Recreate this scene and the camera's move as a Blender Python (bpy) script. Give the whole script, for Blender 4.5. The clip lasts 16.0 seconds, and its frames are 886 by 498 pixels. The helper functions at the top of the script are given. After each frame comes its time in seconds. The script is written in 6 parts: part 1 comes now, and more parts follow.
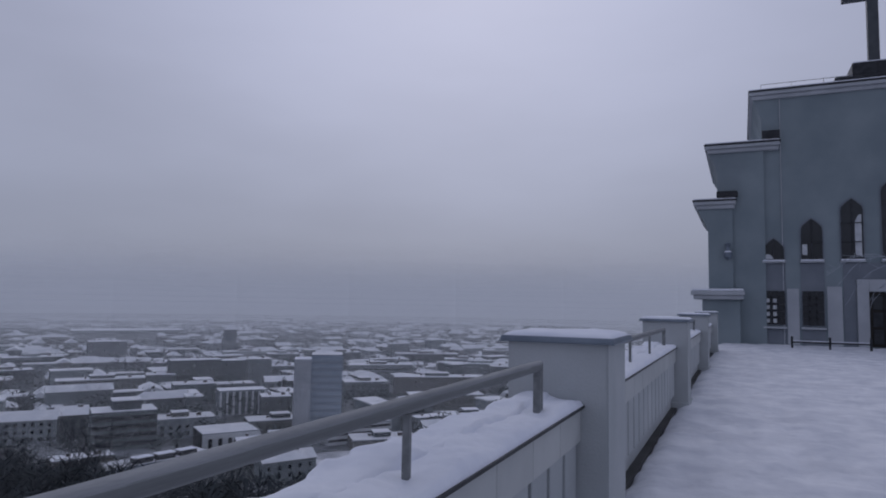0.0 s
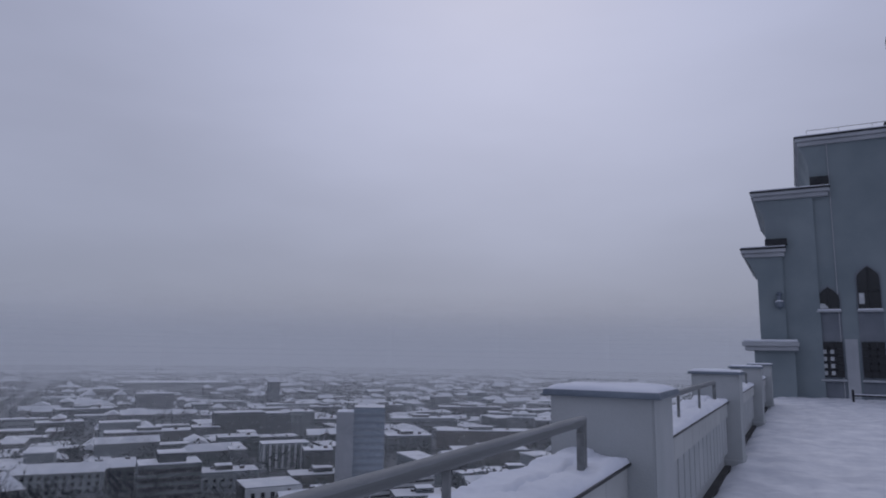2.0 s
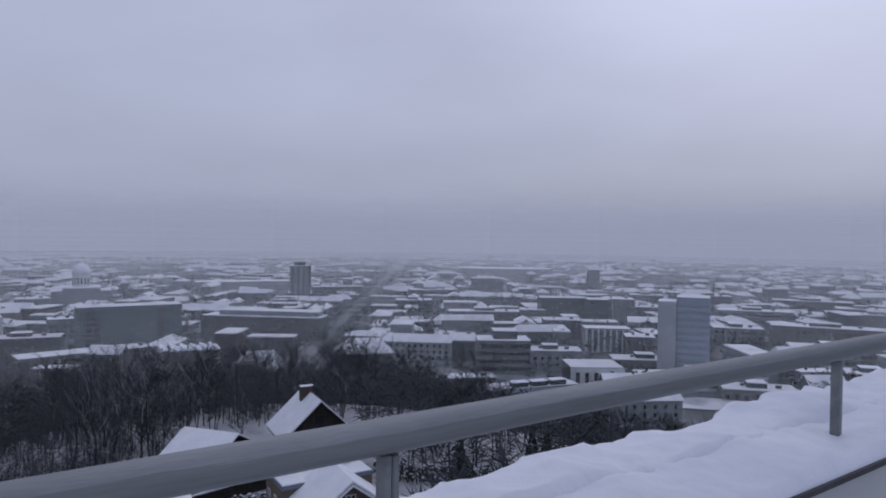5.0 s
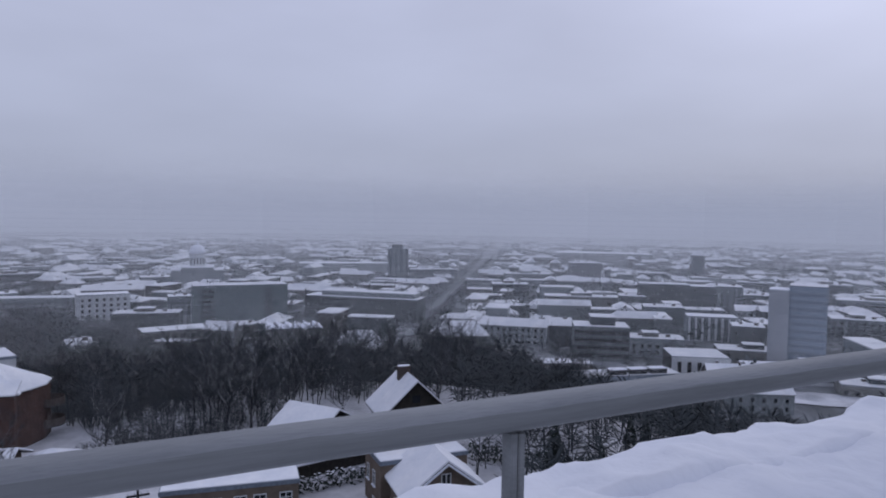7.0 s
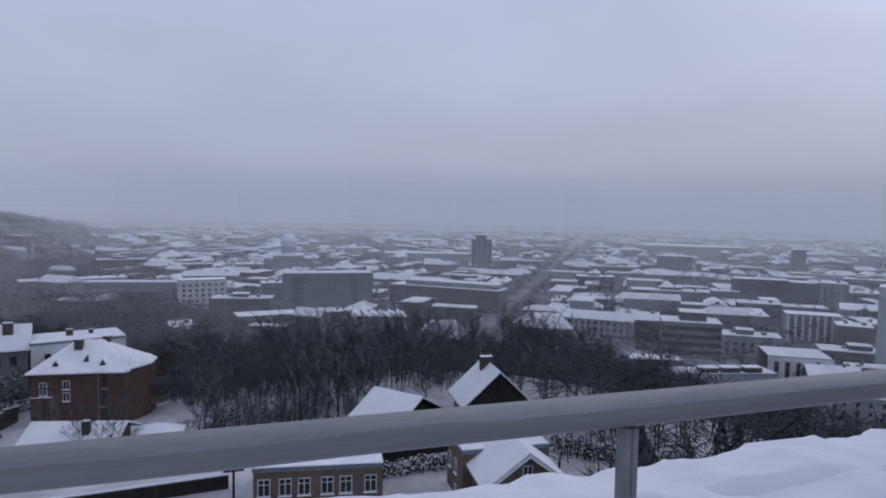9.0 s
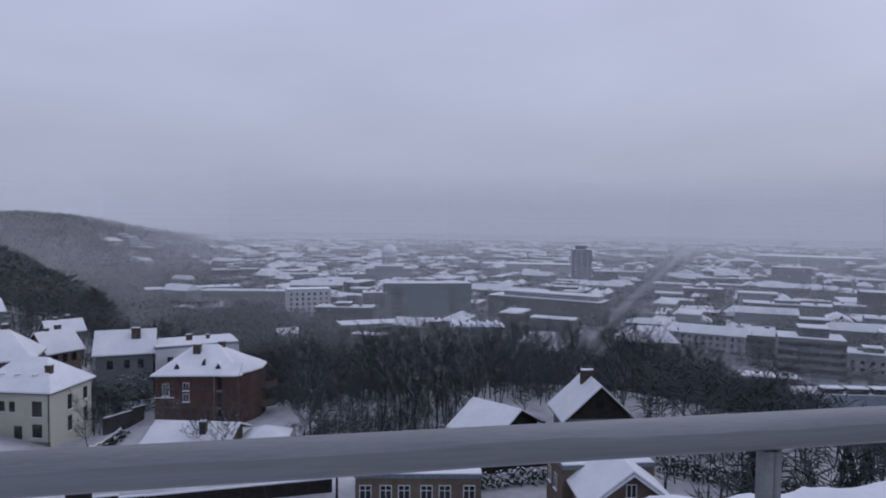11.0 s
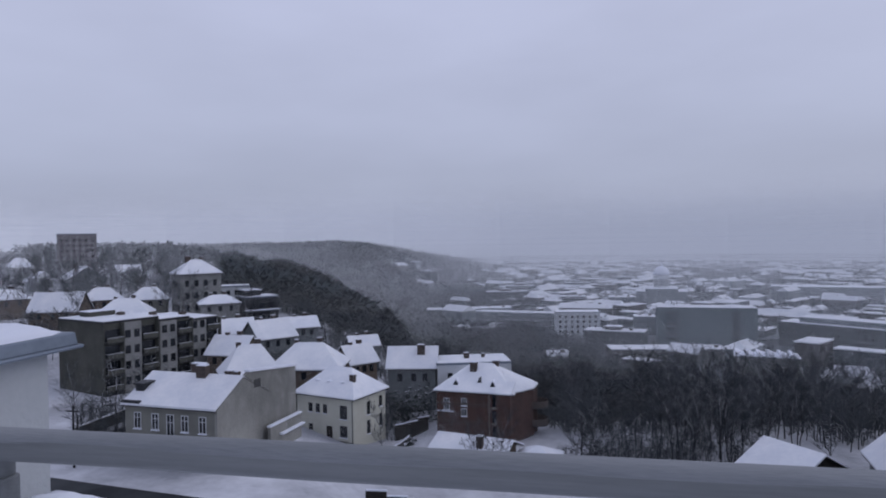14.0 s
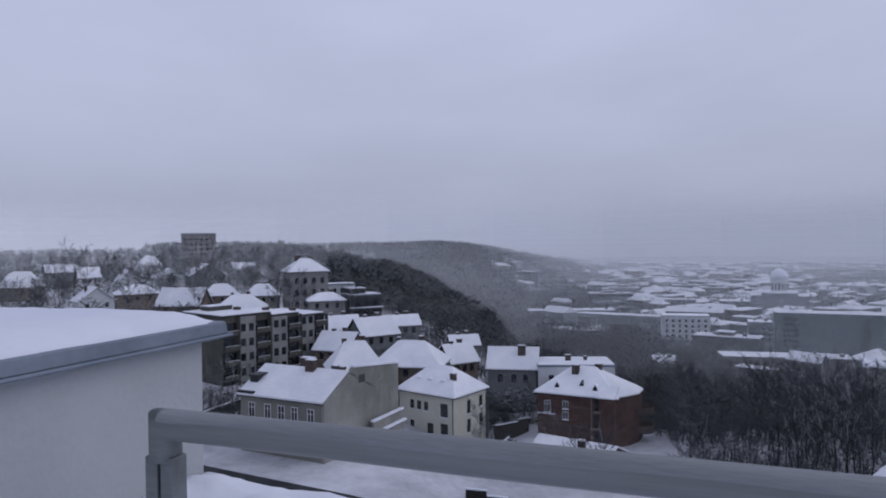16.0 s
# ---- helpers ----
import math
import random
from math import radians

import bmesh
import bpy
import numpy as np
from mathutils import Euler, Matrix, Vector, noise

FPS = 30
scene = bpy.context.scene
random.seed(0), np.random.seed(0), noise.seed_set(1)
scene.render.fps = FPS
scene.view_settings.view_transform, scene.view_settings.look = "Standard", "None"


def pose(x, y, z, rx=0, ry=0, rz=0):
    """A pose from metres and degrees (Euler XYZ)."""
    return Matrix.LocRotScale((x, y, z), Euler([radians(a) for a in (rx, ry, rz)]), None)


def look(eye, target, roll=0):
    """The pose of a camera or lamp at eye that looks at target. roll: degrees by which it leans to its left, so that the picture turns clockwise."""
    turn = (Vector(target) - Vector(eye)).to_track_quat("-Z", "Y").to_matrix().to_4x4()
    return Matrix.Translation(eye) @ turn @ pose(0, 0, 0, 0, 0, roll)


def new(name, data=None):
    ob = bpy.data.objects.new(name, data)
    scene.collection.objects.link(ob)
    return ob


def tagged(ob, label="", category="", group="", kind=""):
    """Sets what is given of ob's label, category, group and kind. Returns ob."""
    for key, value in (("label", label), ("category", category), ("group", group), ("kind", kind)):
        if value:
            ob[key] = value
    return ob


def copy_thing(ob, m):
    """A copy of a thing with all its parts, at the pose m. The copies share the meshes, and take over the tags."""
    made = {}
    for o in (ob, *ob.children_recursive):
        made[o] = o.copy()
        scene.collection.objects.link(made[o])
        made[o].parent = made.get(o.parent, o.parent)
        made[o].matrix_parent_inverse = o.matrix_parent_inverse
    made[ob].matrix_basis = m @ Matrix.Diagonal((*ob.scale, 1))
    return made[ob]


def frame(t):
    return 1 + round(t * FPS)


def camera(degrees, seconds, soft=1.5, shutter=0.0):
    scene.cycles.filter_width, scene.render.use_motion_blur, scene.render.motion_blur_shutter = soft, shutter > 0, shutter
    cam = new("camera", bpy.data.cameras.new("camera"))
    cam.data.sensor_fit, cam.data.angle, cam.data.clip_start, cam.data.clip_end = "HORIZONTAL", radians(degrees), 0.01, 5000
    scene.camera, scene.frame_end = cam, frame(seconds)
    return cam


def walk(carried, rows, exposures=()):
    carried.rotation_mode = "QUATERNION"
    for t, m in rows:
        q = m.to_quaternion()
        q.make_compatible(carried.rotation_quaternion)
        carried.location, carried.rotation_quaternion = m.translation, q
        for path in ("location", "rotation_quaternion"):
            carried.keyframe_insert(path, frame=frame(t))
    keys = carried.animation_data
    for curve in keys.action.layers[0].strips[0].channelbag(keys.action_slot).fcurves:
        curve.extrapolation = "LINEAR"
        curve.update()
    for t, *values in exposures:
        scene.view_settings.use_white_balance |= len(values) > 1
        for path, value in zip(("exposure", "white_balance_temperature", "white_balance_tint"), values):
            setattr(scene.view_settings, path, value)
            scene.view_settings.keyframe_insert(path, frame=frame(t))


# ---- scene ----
cam = camera(67.64, 16.0, soft=1.9)
# seconds, place, bearing, tilt, lean
PATH = [
    (0, 0.000, -0.000, 1.600, 24.30, 4.50, -0.97),
    (0.5, 0.016, -0.026, 1.597, 22.50, 4.81, -0.99),
    (1, 0.028, -0.004, 1.603, 20.79, 7.14, -0.84),
    (1.5, 0.050, -0.032, 1.614, 23.30, 8.98, -0.77),
    (2, 0.023, -0.014, 1.610, 27.95, 8.86, -0.87),
    (2.5, -0.021, -0.032, 1.611, 34.76, 7.24, -1.24),
    (3, -0.064, -0.034, 1.604, 41.90, 4.13, -0.91),
    (3.5, -0.077, -0.075, 1.592, 46.79, 1.46, -1.02),
    (4, -0.104, -0.062, 1.582, 49.89, 0.53, -1.21),
    (4.5, -0.126, -0.031, 1.569, 52.37, -0.26, -0.92),
    (7, -0.157, -0.086, 1.559, 63.14, -2.58, -0.86),
    (7.5, -0.134, -0.118, 1.577, 64.53, -2.48, -0.79),
    (8, -0.123, -0.143, 1.581, 67.05, -2.72, -0.82),
    (8.5, -0.106, -0.166, 1.584, 69.15, -3.16, -0.94),
    (11, -0.145, -0.213, 1.575, 78.85, -2.71, -0.63),
    (11.5, -0.119, -0.225, 1.589, 85.18, -1.83, 0.05),
    (12, -0.099, -0.257, 1.596, 92.51, -1.38, 0.46),
    (12.5, -0.099, -0.305, 1.589, 96.51, -1.35, 0.56),
    (13, -0.091, -0.312, 1.590, 98.28, -1.19, 0.57),
    (13.5, -0.066, -0.303, 1.592, 100.21, -0.85, 0.78),
    (14, -0.073, -0.323, 1.591, 101.71, -0.70, 0.90),
    (14.5, -0.015, -0.294, 1.604, 103.78, -0.71, 0.80),
    (15, -0.039, -0.349, 1.592, 106.49, -0.61, 1.01),
    (15.5, -0.035, -0.370, 1.591, 108.68, -0.68, 0.61),
    (16, -0.084, -0.431, 1.576, 110.39, -0.57, 0.70)]
walk(cam, [(t, pose(x, y, z, 90 + tilt, lean, turn)) for t, x, y, z, turn, tilt, lean in PATH],
     exposures=((0.0, -0.53), (1.5, -0.53), (2.5, -0.51), (3.5, -0.36), (4.5, -0.20), (7.0, -0.03), (16.0, -0.03)))

# ---- light: an overcast winter sky, brightest high up towards the hidden sun ----
SUN_W, SUN_EL = radians(23), radians(38)          # bearing left of +Y, height
SUN_DIR = Vector((-math.sin(SUN_W) * math.cos(SUN_EL), math.cos(SUN_W) * math.cos(SUN_EL), math.sin(SUN_EL)))


def make_world():
    w = bpy.data.worlds.new("world")
    scene.world = w
    w.use_nodes = True
    nt = w.node_tree
    nt.nodes.clear()
    N, L = nt.nodes.new, nt.links.new
    out, bg = N("ShaderNodeOutputWorld"), N("ShaderNodeBackground")
    sky = N("ShaderNodeTexSky")
    sky.sky_type, sky.sun_disc = "NISHITA", False
    sky.sun_elevation, sky.sun_rotation = SUN_EL, -SUN_W
    sky.dust_density, sky.air_density = 4.0, 1.0
    tc, sep = N("ShaderNodeTexCoord"), N("ShaderNodeSeparateXYZ")
    L(tc.outputs["Generated"], sep.inputs[0])
    # cloud deck: the overcast gradient, horizon to zenith
    ramp = N("ShaderNodeValToRGB")
    e = ramp.color_ramp.elements
    e[0].position, e[0].color = 0.0, (0.320, 0.354, 0.476, 1)
    e[1].position, e[1].color = 1.0, (0.388, 0.42, 0.57, 1)
    for p, c in ((0.055, (0.362, 0.397, 0.530)), (0.16, (0.424, 0.462, 0.620)), (0.32, (0.480, 0.517, 0.700)), (0.55, (0.446, 0.48, 0.66))):
        k = e.new(p)
        k.color = (*c, 1)
    L(sep.outputs["Z"], ramp.inputs[0])
    # the cloud is a little thinner towards the sun
    dot = N("ShaderNodeVectorMath")
    dot.operation = "DOT_PRODUCT"
    dot.inputs[1].default_value = SUN_DIR
    L(tc.outputs["Generated"], dot.inputs[0])
    mr = N("ShaderNodeMapRange")
    mr.interpolation_type = "SMOOTHSTEP"
    mr.inputs[1].default_value, mr.inputs[2].default_value = 0.80, 1.0
    mr.inputs[3].default_value, mr.inputs[4].default_value = 0.0, 0.36
    L(dot.outputs["Value"], mr.inputs[0])
    # soft unevenness of the cloud
    mp, nz = N("ShaderNodeMapping"), N("ShaderNodeTexNoise")
    mp.inputs["Scale"].default_value = (1.3, 1.3, 4.0)
    nz.inputs["Scale"].default_value, nz.inputs["Detail"].default_value = 1.6, 4.0
    L(tc.outputs["Generated"], mp.inputs[0])
    L(mp.outputs[0], nz.inputs[0])
    m2 = N("ShaderNodeMapRange")
    m2.inputs[1].default_value, m2.inputs[2].default_value = 0.3, 0.7
    m2.inputs[3].default_value, m2.inputs[4].default_value = 0.94, 1.07
    L(nz.outputs[0], m2.inputs[0])
    add = N("ShaderNodeMath")
    add.operation = "ADD"
    L(mr.outputs[0], add.inputs[0])
    L(m2.outputs[0], add.inputs[1])
    mul = N("ShaderNodeVectorMath")
    mul.operation = "SCALE"
    L(ramp.outputs[0], mul.inputs[0])
    L(add.outputs[0], mul.inputs["Scale"])
    mix = N("ShaderNodeVectorMath")
    mix.operation = "MULTIPLY_ADD"
    mix.inputs[1].default_value = (0.004, 0.004, 0.004)
    L(sky.outputs[0], mix.inputs[0])
    L(mul.outputs[0], mix.inputs[2])
    L(mix.outputs[0], bg.inputs[0])
    bg.inputs[1].default_value = 1.0
    L(bg.outputs[0], out.inputs[0])


make_world()
sun = new("sun", bpy.data.lights.new("sun", "SUN"))
sun.data.energy, sun.data.angle, sun.data.color = 0.35, radians(40), (1.0, 0.96, 0.98)
sun.matrix_world = look(SUN_DIR * 50, (0, 0, 0))

# ---- materials ----


def material(name, c1, c2=None, scale=2.0, rough=0.85, bump=0.15, bump_scale=40.0, metal=0.0, stain=0.0, stain_col=(0.1, 0.1, 0.1), vary=0.0, stretch=(1, 1, 1), world=False, spec=0.3, island=False):
    """Two-scale noise colour, optional stains, bump, and a random shade for each object."""
    m = bpy.data.materials.new(name)
    m.use_nodes = True
    nt = m.node_tree
    N, L = nt.nodes.new, nt.links.new
    b = nt.nodes["Principled BSDF"]
    b.inputs["Roughness"].default_value, b.inputs["Metallic"].default_value = rough, metal
    b.inputs["Specular IOR Level"].default_value = spec
    if world:
        g = N("ShaderNodeNewGeometry")
        src = g.outputs["Position"]
    else:
        src = N("ShaderNodeTexCoord").outputs["Object"]
    mp = N("ShaderNodeMapping")
    mp.inputs["Scale"].default_value = stretch
    L(src, mp.inputs[0])
    n1, n2 = N("ShaderNodeTexNoise"), N("ShaderNodeTexNoise")
    n1.inputs["Scale"].default_value, n1.inputs["Detail"].default_value = scale, 5
    n2.inputs["Scale"].default_value, n2.inputs["Detail"].default_value = bump_scale, 4
    L(mp.outputs[0], n1.inputs[0])
    L(mp.outputs[0], n2.inputs[0])
    r = N("ShaderNodeValToRGB")
    r.color_ramp.elements[0].position, r.color_ramp.elements[1].position = 0.32, 0.68
    r.color_ramp.elements[0].color = (*c1, 1)
    r.color_ramp.elements[1].color = (*(c2 or c1), 1)
    mixf = N("ShaderNodeMath")
    mixf.operation = "MULTIPLY_ADD"
    mixf.inputs[1].default_value = 0.25
    L(n2.outputs[0], mixf.inputs[0])
    half = N("ShaderNodeMath")
    half.operation = "MULTIPLY_ADD"
    half.inputs[1].default_value, half.inputs[2].default_value = 1.0, -0.125
    L(n1.outputs[0], half.inputs[0])
    L(half.outputs[0], mixf.inputs[2])
    L(mixf.outputs[0], r.inputs[0])
    col = r.outputs[0]
    if stain:
        n3 = N("ShaderNodeTexNoise")
        n3.inputs["Scale"].default_value, n3.inputs["Detail"].default_value = scale * 0.45, 8
        n3.inputs["Roughness"].default_value = 0.65
        L(mp.outputs[0], n3.inputs[0])
        mr = N("ShaderNodeMapRange")
        mr.inputs[1].default_value, mr.inputs[2].default_value = 0.52, 0.72
        mr.inputs[3].default_value, mr.inputs[4].default_value = 0.0, stain
        L(n3.outputs[0], mr.inputs[0])
        mx = N("ShaderNodeMix")
        mx.data_type = "RGBA"
        L(mr.outputs[0], mx.inputs[0])
        L(col, mx.inputs[6])
        mx.inputs[7].default_value = (*stain_col, 1)
        col = mx.outputs[2]
    if vary or island:
        if island:
            rnd = N("ShaderNodeNewGeometry").outputs["Random Per Island"]
        else:
            rnd = N("ShaderNodeObjectInfo").outputs["Random"]
        mr = N("ShaderNodeMapRange")
        mr.inputs[3].default_value, mr.inputs[4].default_value = 1 - vary, 1 + vary
        L(rnd, mr.inputs[0])
        sc = N("ShaderNodeVectorMath")
        sc.operation = "SCALE"
        L(col, sc.inputs[0])
        L(mr.outputs[0], sc.inputs["Scale"])
        col = sc.outputs[0]
    L(col, b.inputs["Base Color"])
    if bump:
        bp = N("ShaderNodeBump")
        bp.inputs["Strength"].default_value, bp.inputs["Distance"].default_value = bump, 0.02
        L(n2.outputs[0], bp.inputs["Height"])
        L(bp.outputs[0], b.inputs["Normal"])
    return m


SNOW = material("snow", (0.72, 0.75, 0.83), (0.82, 0.84, 0.895), 1.3, 0.9, 0.5, 9.0, world=True)
SNOW_TRODDEN = material("trodden_snow", (0.60, 0.62, 0.68), (0.82, 0.83, 0.87), 1.6, 0.9, 1.0, 7.0, world=True, stain=0.35, stain_col=(0.52, 0.53, 0.57))
ROOF_SNOW = material("roof_snow", (0.70, 0.73, 0.79), (0.85, 0.86, 0.89), 0.25, 0.9, 0.3, 2.0, stain=0.35, stain_col=(0.42, 0.43, 0.47), vary=0.06)


def ground_material():
    """Clean snow on the hill, slushy dark snow and bare ground in the town."""
    m = material("ground_snow", (0.30, 0.31, 0.34), (0.68, 0.69, 0.73), 0.07, 0.9, 0.4, 0.9, world=True, stain=0.62, stain_col=(0.12, 0.12, 0.125))
    nt = m.node_tree
    N, L = nt.nodes.new, nt.links.new
    b = nt.nodes["Principled BSDF"]
    hill = b.inputs["Base Color"].links[0].from_socket
    g, sep, mr, nz, rp, mx = N("ShaderNodeNewGeometry"), N("ShaderNodeSeparateXYZ"), N("ShaderNodeMapRange"), N("ShaderNodeTexNoise"), N("ShaderNodeValToRGB"), N("ShaderNodeMix")
    mr.inputs[1].default_value, mr.inputs[2].default_value, mr.inputs[3].default_value, mr.inputs[4].default_value = -66.0, -50.0, 1.0, 0.0
    nz.inputs["Scale"].default_value, nz.inputs["Detail"].default_value = 0.05, 6
    rp.color_ramp.elements[0].position, rp.color_ramp.elements[1].position = 0.40, 0.66
    rp.color_ramp.elements[0].color, rp.color_ramp.elements[1].color = (0.035, 0.042, 0.045, 1), (0.22, 0.235, 0.255, 1)
    mx.data_type = "RGBA"
    L(g.outputs["Position"], sep.inputs[0])
    L(g.outputs["Position"], nz.inputs[0])
    L(sep.outputs["Z"], mr.inputs[0])
    L(nz.outputs[0], rp.inputs[0])
    L(mr.outputs[0], mx.inputs[0])
    L(hill, mx.inputs[6])
    L(rp.outputs[0], mx.inputs[7])
    L(mx.outputs[2], b.inputs["Base Color"])
    return m


CITY_GROUND = ground_material()
YARD_SNOW = material("yard_snow", (0.38, 0.40, 0.44), (0.72, 0.73, 0.77), 0.10, 0.9, 0.3, 1.5, world=True, stain=0.6, stain_col=(0.20, 0.20, 0.21))
PARAPET = material("parapet_plaster", (0.37, 0.395, 0.405), (0.46, 0.48, 0.49), 1.2, 0.8, 0.2, 60, stain=0.3, stain_col=(0.26, 0.27, 0.27), world=True)
PANEL = material("parapet_panel", (0.40, 0.42, 0.42), (0.48, 0.495, 0.49), 1.6, 0.6, 0.08, 80, stain=0.2, stain_col=(0.30, 0.31, 0.30), vary=0.04, world=True)
FLASHING = material("zinc_flashing", (0.15, 0.18, 0.22), (0.24, 0.28, 0.33), 3.0, 0.5, 0.08, 50, metal=0.5)
# near-black for panel joints, the wall-foot strip and one recess's painted shade
DARK_FILL = material("dark_fill", (0.05, 0.05, 0.05), (0.08, 0.08, 0.08))
RAIL = material("painted_rail", (0.13, 0.14, 0.142), (0.225, 0.236, 0.24), 6.0, 0.45, 0.12, 90, metal=0.25, stain=0.6, stain_col=(0.075, 0.08, 0.083), stretch=(2.5, 0.12, 2.5), world=True, spec=0.5)
RAIL_TOP = material("pale_rail_top", (0.20, 0.212, 0.222), (0.30, 0.312, 0.325), 5.0, 0.7, 0.25, 120, stain=0.5, stain_col=(0.13, 0.14, 0.145), stretch=(2.0, 0.25, 2.0), world=True)
CHURCH = material("church_render", (0.185, 0.226, 0.248), (0.250, 0.294, 0.316), 0.5, 0.85, 0.25, 30, stain=0.4, stain_col=(0.16, 0.175, 0.20), world=True)
CHURCH_LIGHT = material("church_light_trim", (0.36, 0.38, 0.41), (0.45, 0.47, 0.50), 0.8, 0.8, 0.15, 30, stain=0.3, stain_col=(0.24, 0.25, 0.27))
CHURCH_DARK = material("church_dark_panel", (0.15, 0.17, 0.20), (0.20, 0.22, 0.25), 1.0, 0.8, 0.15, 30)
METAL_DARK = material("dark_metal", (0.025, 0.027, 0.03), (0.05, 0.052, 0.058), 5.0, 0.5, 0.1, 60, metal=0.4)
GLASS = material("window_glass", (0.008, 0.010, 0.013), (0.022, 0.025, 0.03), 0.5, 0.12, 0.0, 5, spec=0.5, vary=0.3)
TOWN_SNOW = material("town_roof_snow", (0.66, 0.69, 0.74), (0.86, 0.87, 0.90), 0.12, 0.9, 0.2, 1.5, stain=0.55, stain_col=(0.24, 0.255, 0.275), vary=0.12)
# far twigs carry a blue-green tint that stands in for haze
HAZED_WOOD = material("hazed_far_twigs", (0.022, 0.033, 0.037), (0.046, 0.060, 0.066), 0.02, 0.95, 0.0, 20, world=True, vary=0.25, island=True)
BARK = material("bark", (0.014, 0.015, 0.017), (0.032, 0.032, 0.034), 3.0, 0.95, 0.3, 20, vary=0.25)
TWIG = material("frosted_twigs", (0.030, 0.036, 0.040), (0.052, 0.060, 0.065), 0.35, 0.95, 0.0, 20, vary=0.3)
EVERGREEN = material("evergreen_needles", (0.018, 0.030, 0.024), (0.05, 0.065, 0.058), 1.2, 0.9, 0.2, 20, vary=0.25)
BRICK_RED = material("red_brick_wall", (0.060, 0.034, 0.028), (0.09, 0.048, 0.037), 1.2, 0.9, 0.4, 14, stain=0.35, stain_col=(0.06, 0.032, 0.027))
BRICK_BROWN = material("brown_brick_wall", (0.12, 0.095, 0.075), (0.17, 0.135, 0.11), 1.2, 0.9, 0.4, 14, stain=0.35, stain_col=(0.085, 0.07, 0.06))
CREAM = material("cream_render", (0.50, 0.50, 0.42), (0.58, 0.575, 0.49), 0.4, 0.85, 0.1, 12, stain=0.2, stain_col=(0.40, 0.40, 0.34))
OCHRE = material("weathered_ochre_render", (0.17, 0.17, 0.15), (0.24, 0.24, 0.21), 0.35, 0.9, 0.2, 8, stain=0.5, stain_col=(0.12, 0.12, 0.11))
STAINED = material("stained_party_wall", (0.19, 0.19, 0.175), (0.36, 0.355, 0.325), 0.22, 0.9, 0.3, 6, stain=0.6, stain_col=(0.085, 0.085, 0.08), stretch=(1, 1, 0.6))
OLIVE = material("olive_panel_wall", (0.062, 0.064, 0.055), (0.095, 0.096, 0.082), 0.4, 0.9, 0.15, 6, stain=0.4, stain_col=(0.055, 0.052, 0.045))
GREY_RENDER = material("grey_render", (0.125, 0.14, 0.145), (0.19, 0.205, 0.21), 0.3, 0.9, 0.1, 6, stain=0.35, stain_col=(0.09, 0.10, 0.105))
WHITE_RENDER = material("white_render", (0.52, 0.54, 0.56), (0.62, 0.64, 0.65), 0.3, 0.85, 0.1, 6, stain=0.3, stain_col=(0.40, 0.41, 0.42))
PALE_BLUE = material("pale_blue_panel", (0.26, 0.31, 0.37), (0.31, 0.365, 0.425), 0.15, 0.5, 0.05, 6)
DARK_WOOD = material("dark_wood_gable", (0.020, 0.018, 0.016), (0.04, 0.036, 0.032), 1.5, 0.9, 0.2, 20)
CHIMNEY = material("chimney_brick", (0.06, 0.05, 0.046), (0.10, 0.08, 0.07), 3.0, 0.95, 0.2, 20)
CITY = [material("town_render_" + n, a, b, 0.12, 0.9, 0.05, 2, vary=0.2, stain=0.3, stain_col=tuple(0.7 * v for v in a)) for n, a, b in (
    ("grey", (0.075, 0.092, 0.097), (0.12, 0.14, 0.145)), ("pale", (0.17, 0.195, 0.205), (0.26, 0.285, 0.295)), ("warm", (0.105, 0.108, 0.102), (0.16, 0.162, 0.155)),
    ("slate", (0.05, 0.062, 0.068), (0.085, 0.098, 0.104)), ("brown", (0.068, 0.063, 0.06), (0.105, 0.098, 0.092)))]
WEATHERED = material("weathered_pale_panel", (0.20, 0.205, 0.20), (0.29, 0.29, 0.28), 0.4, 0.9, 0.1, 6, stain=0.4, stain_col=(0.14, 0.14, 0.135))
WINDOW_FRAME = material("white_window_frame", (0.55, 0.57, 0.58), (0.65, 0.66, 0.67), 3.0, 0.6, 0.0, 20)
ASPHALT = material("wet_asphalt", (0.035, 0.038, 0.042), (0.07, 0.075, 0.08), 0.15, 0.95, 0.1, 8, world=True, stain=0.2, stain_col=(0.16, 0.165, 0.175), spec=0.08)


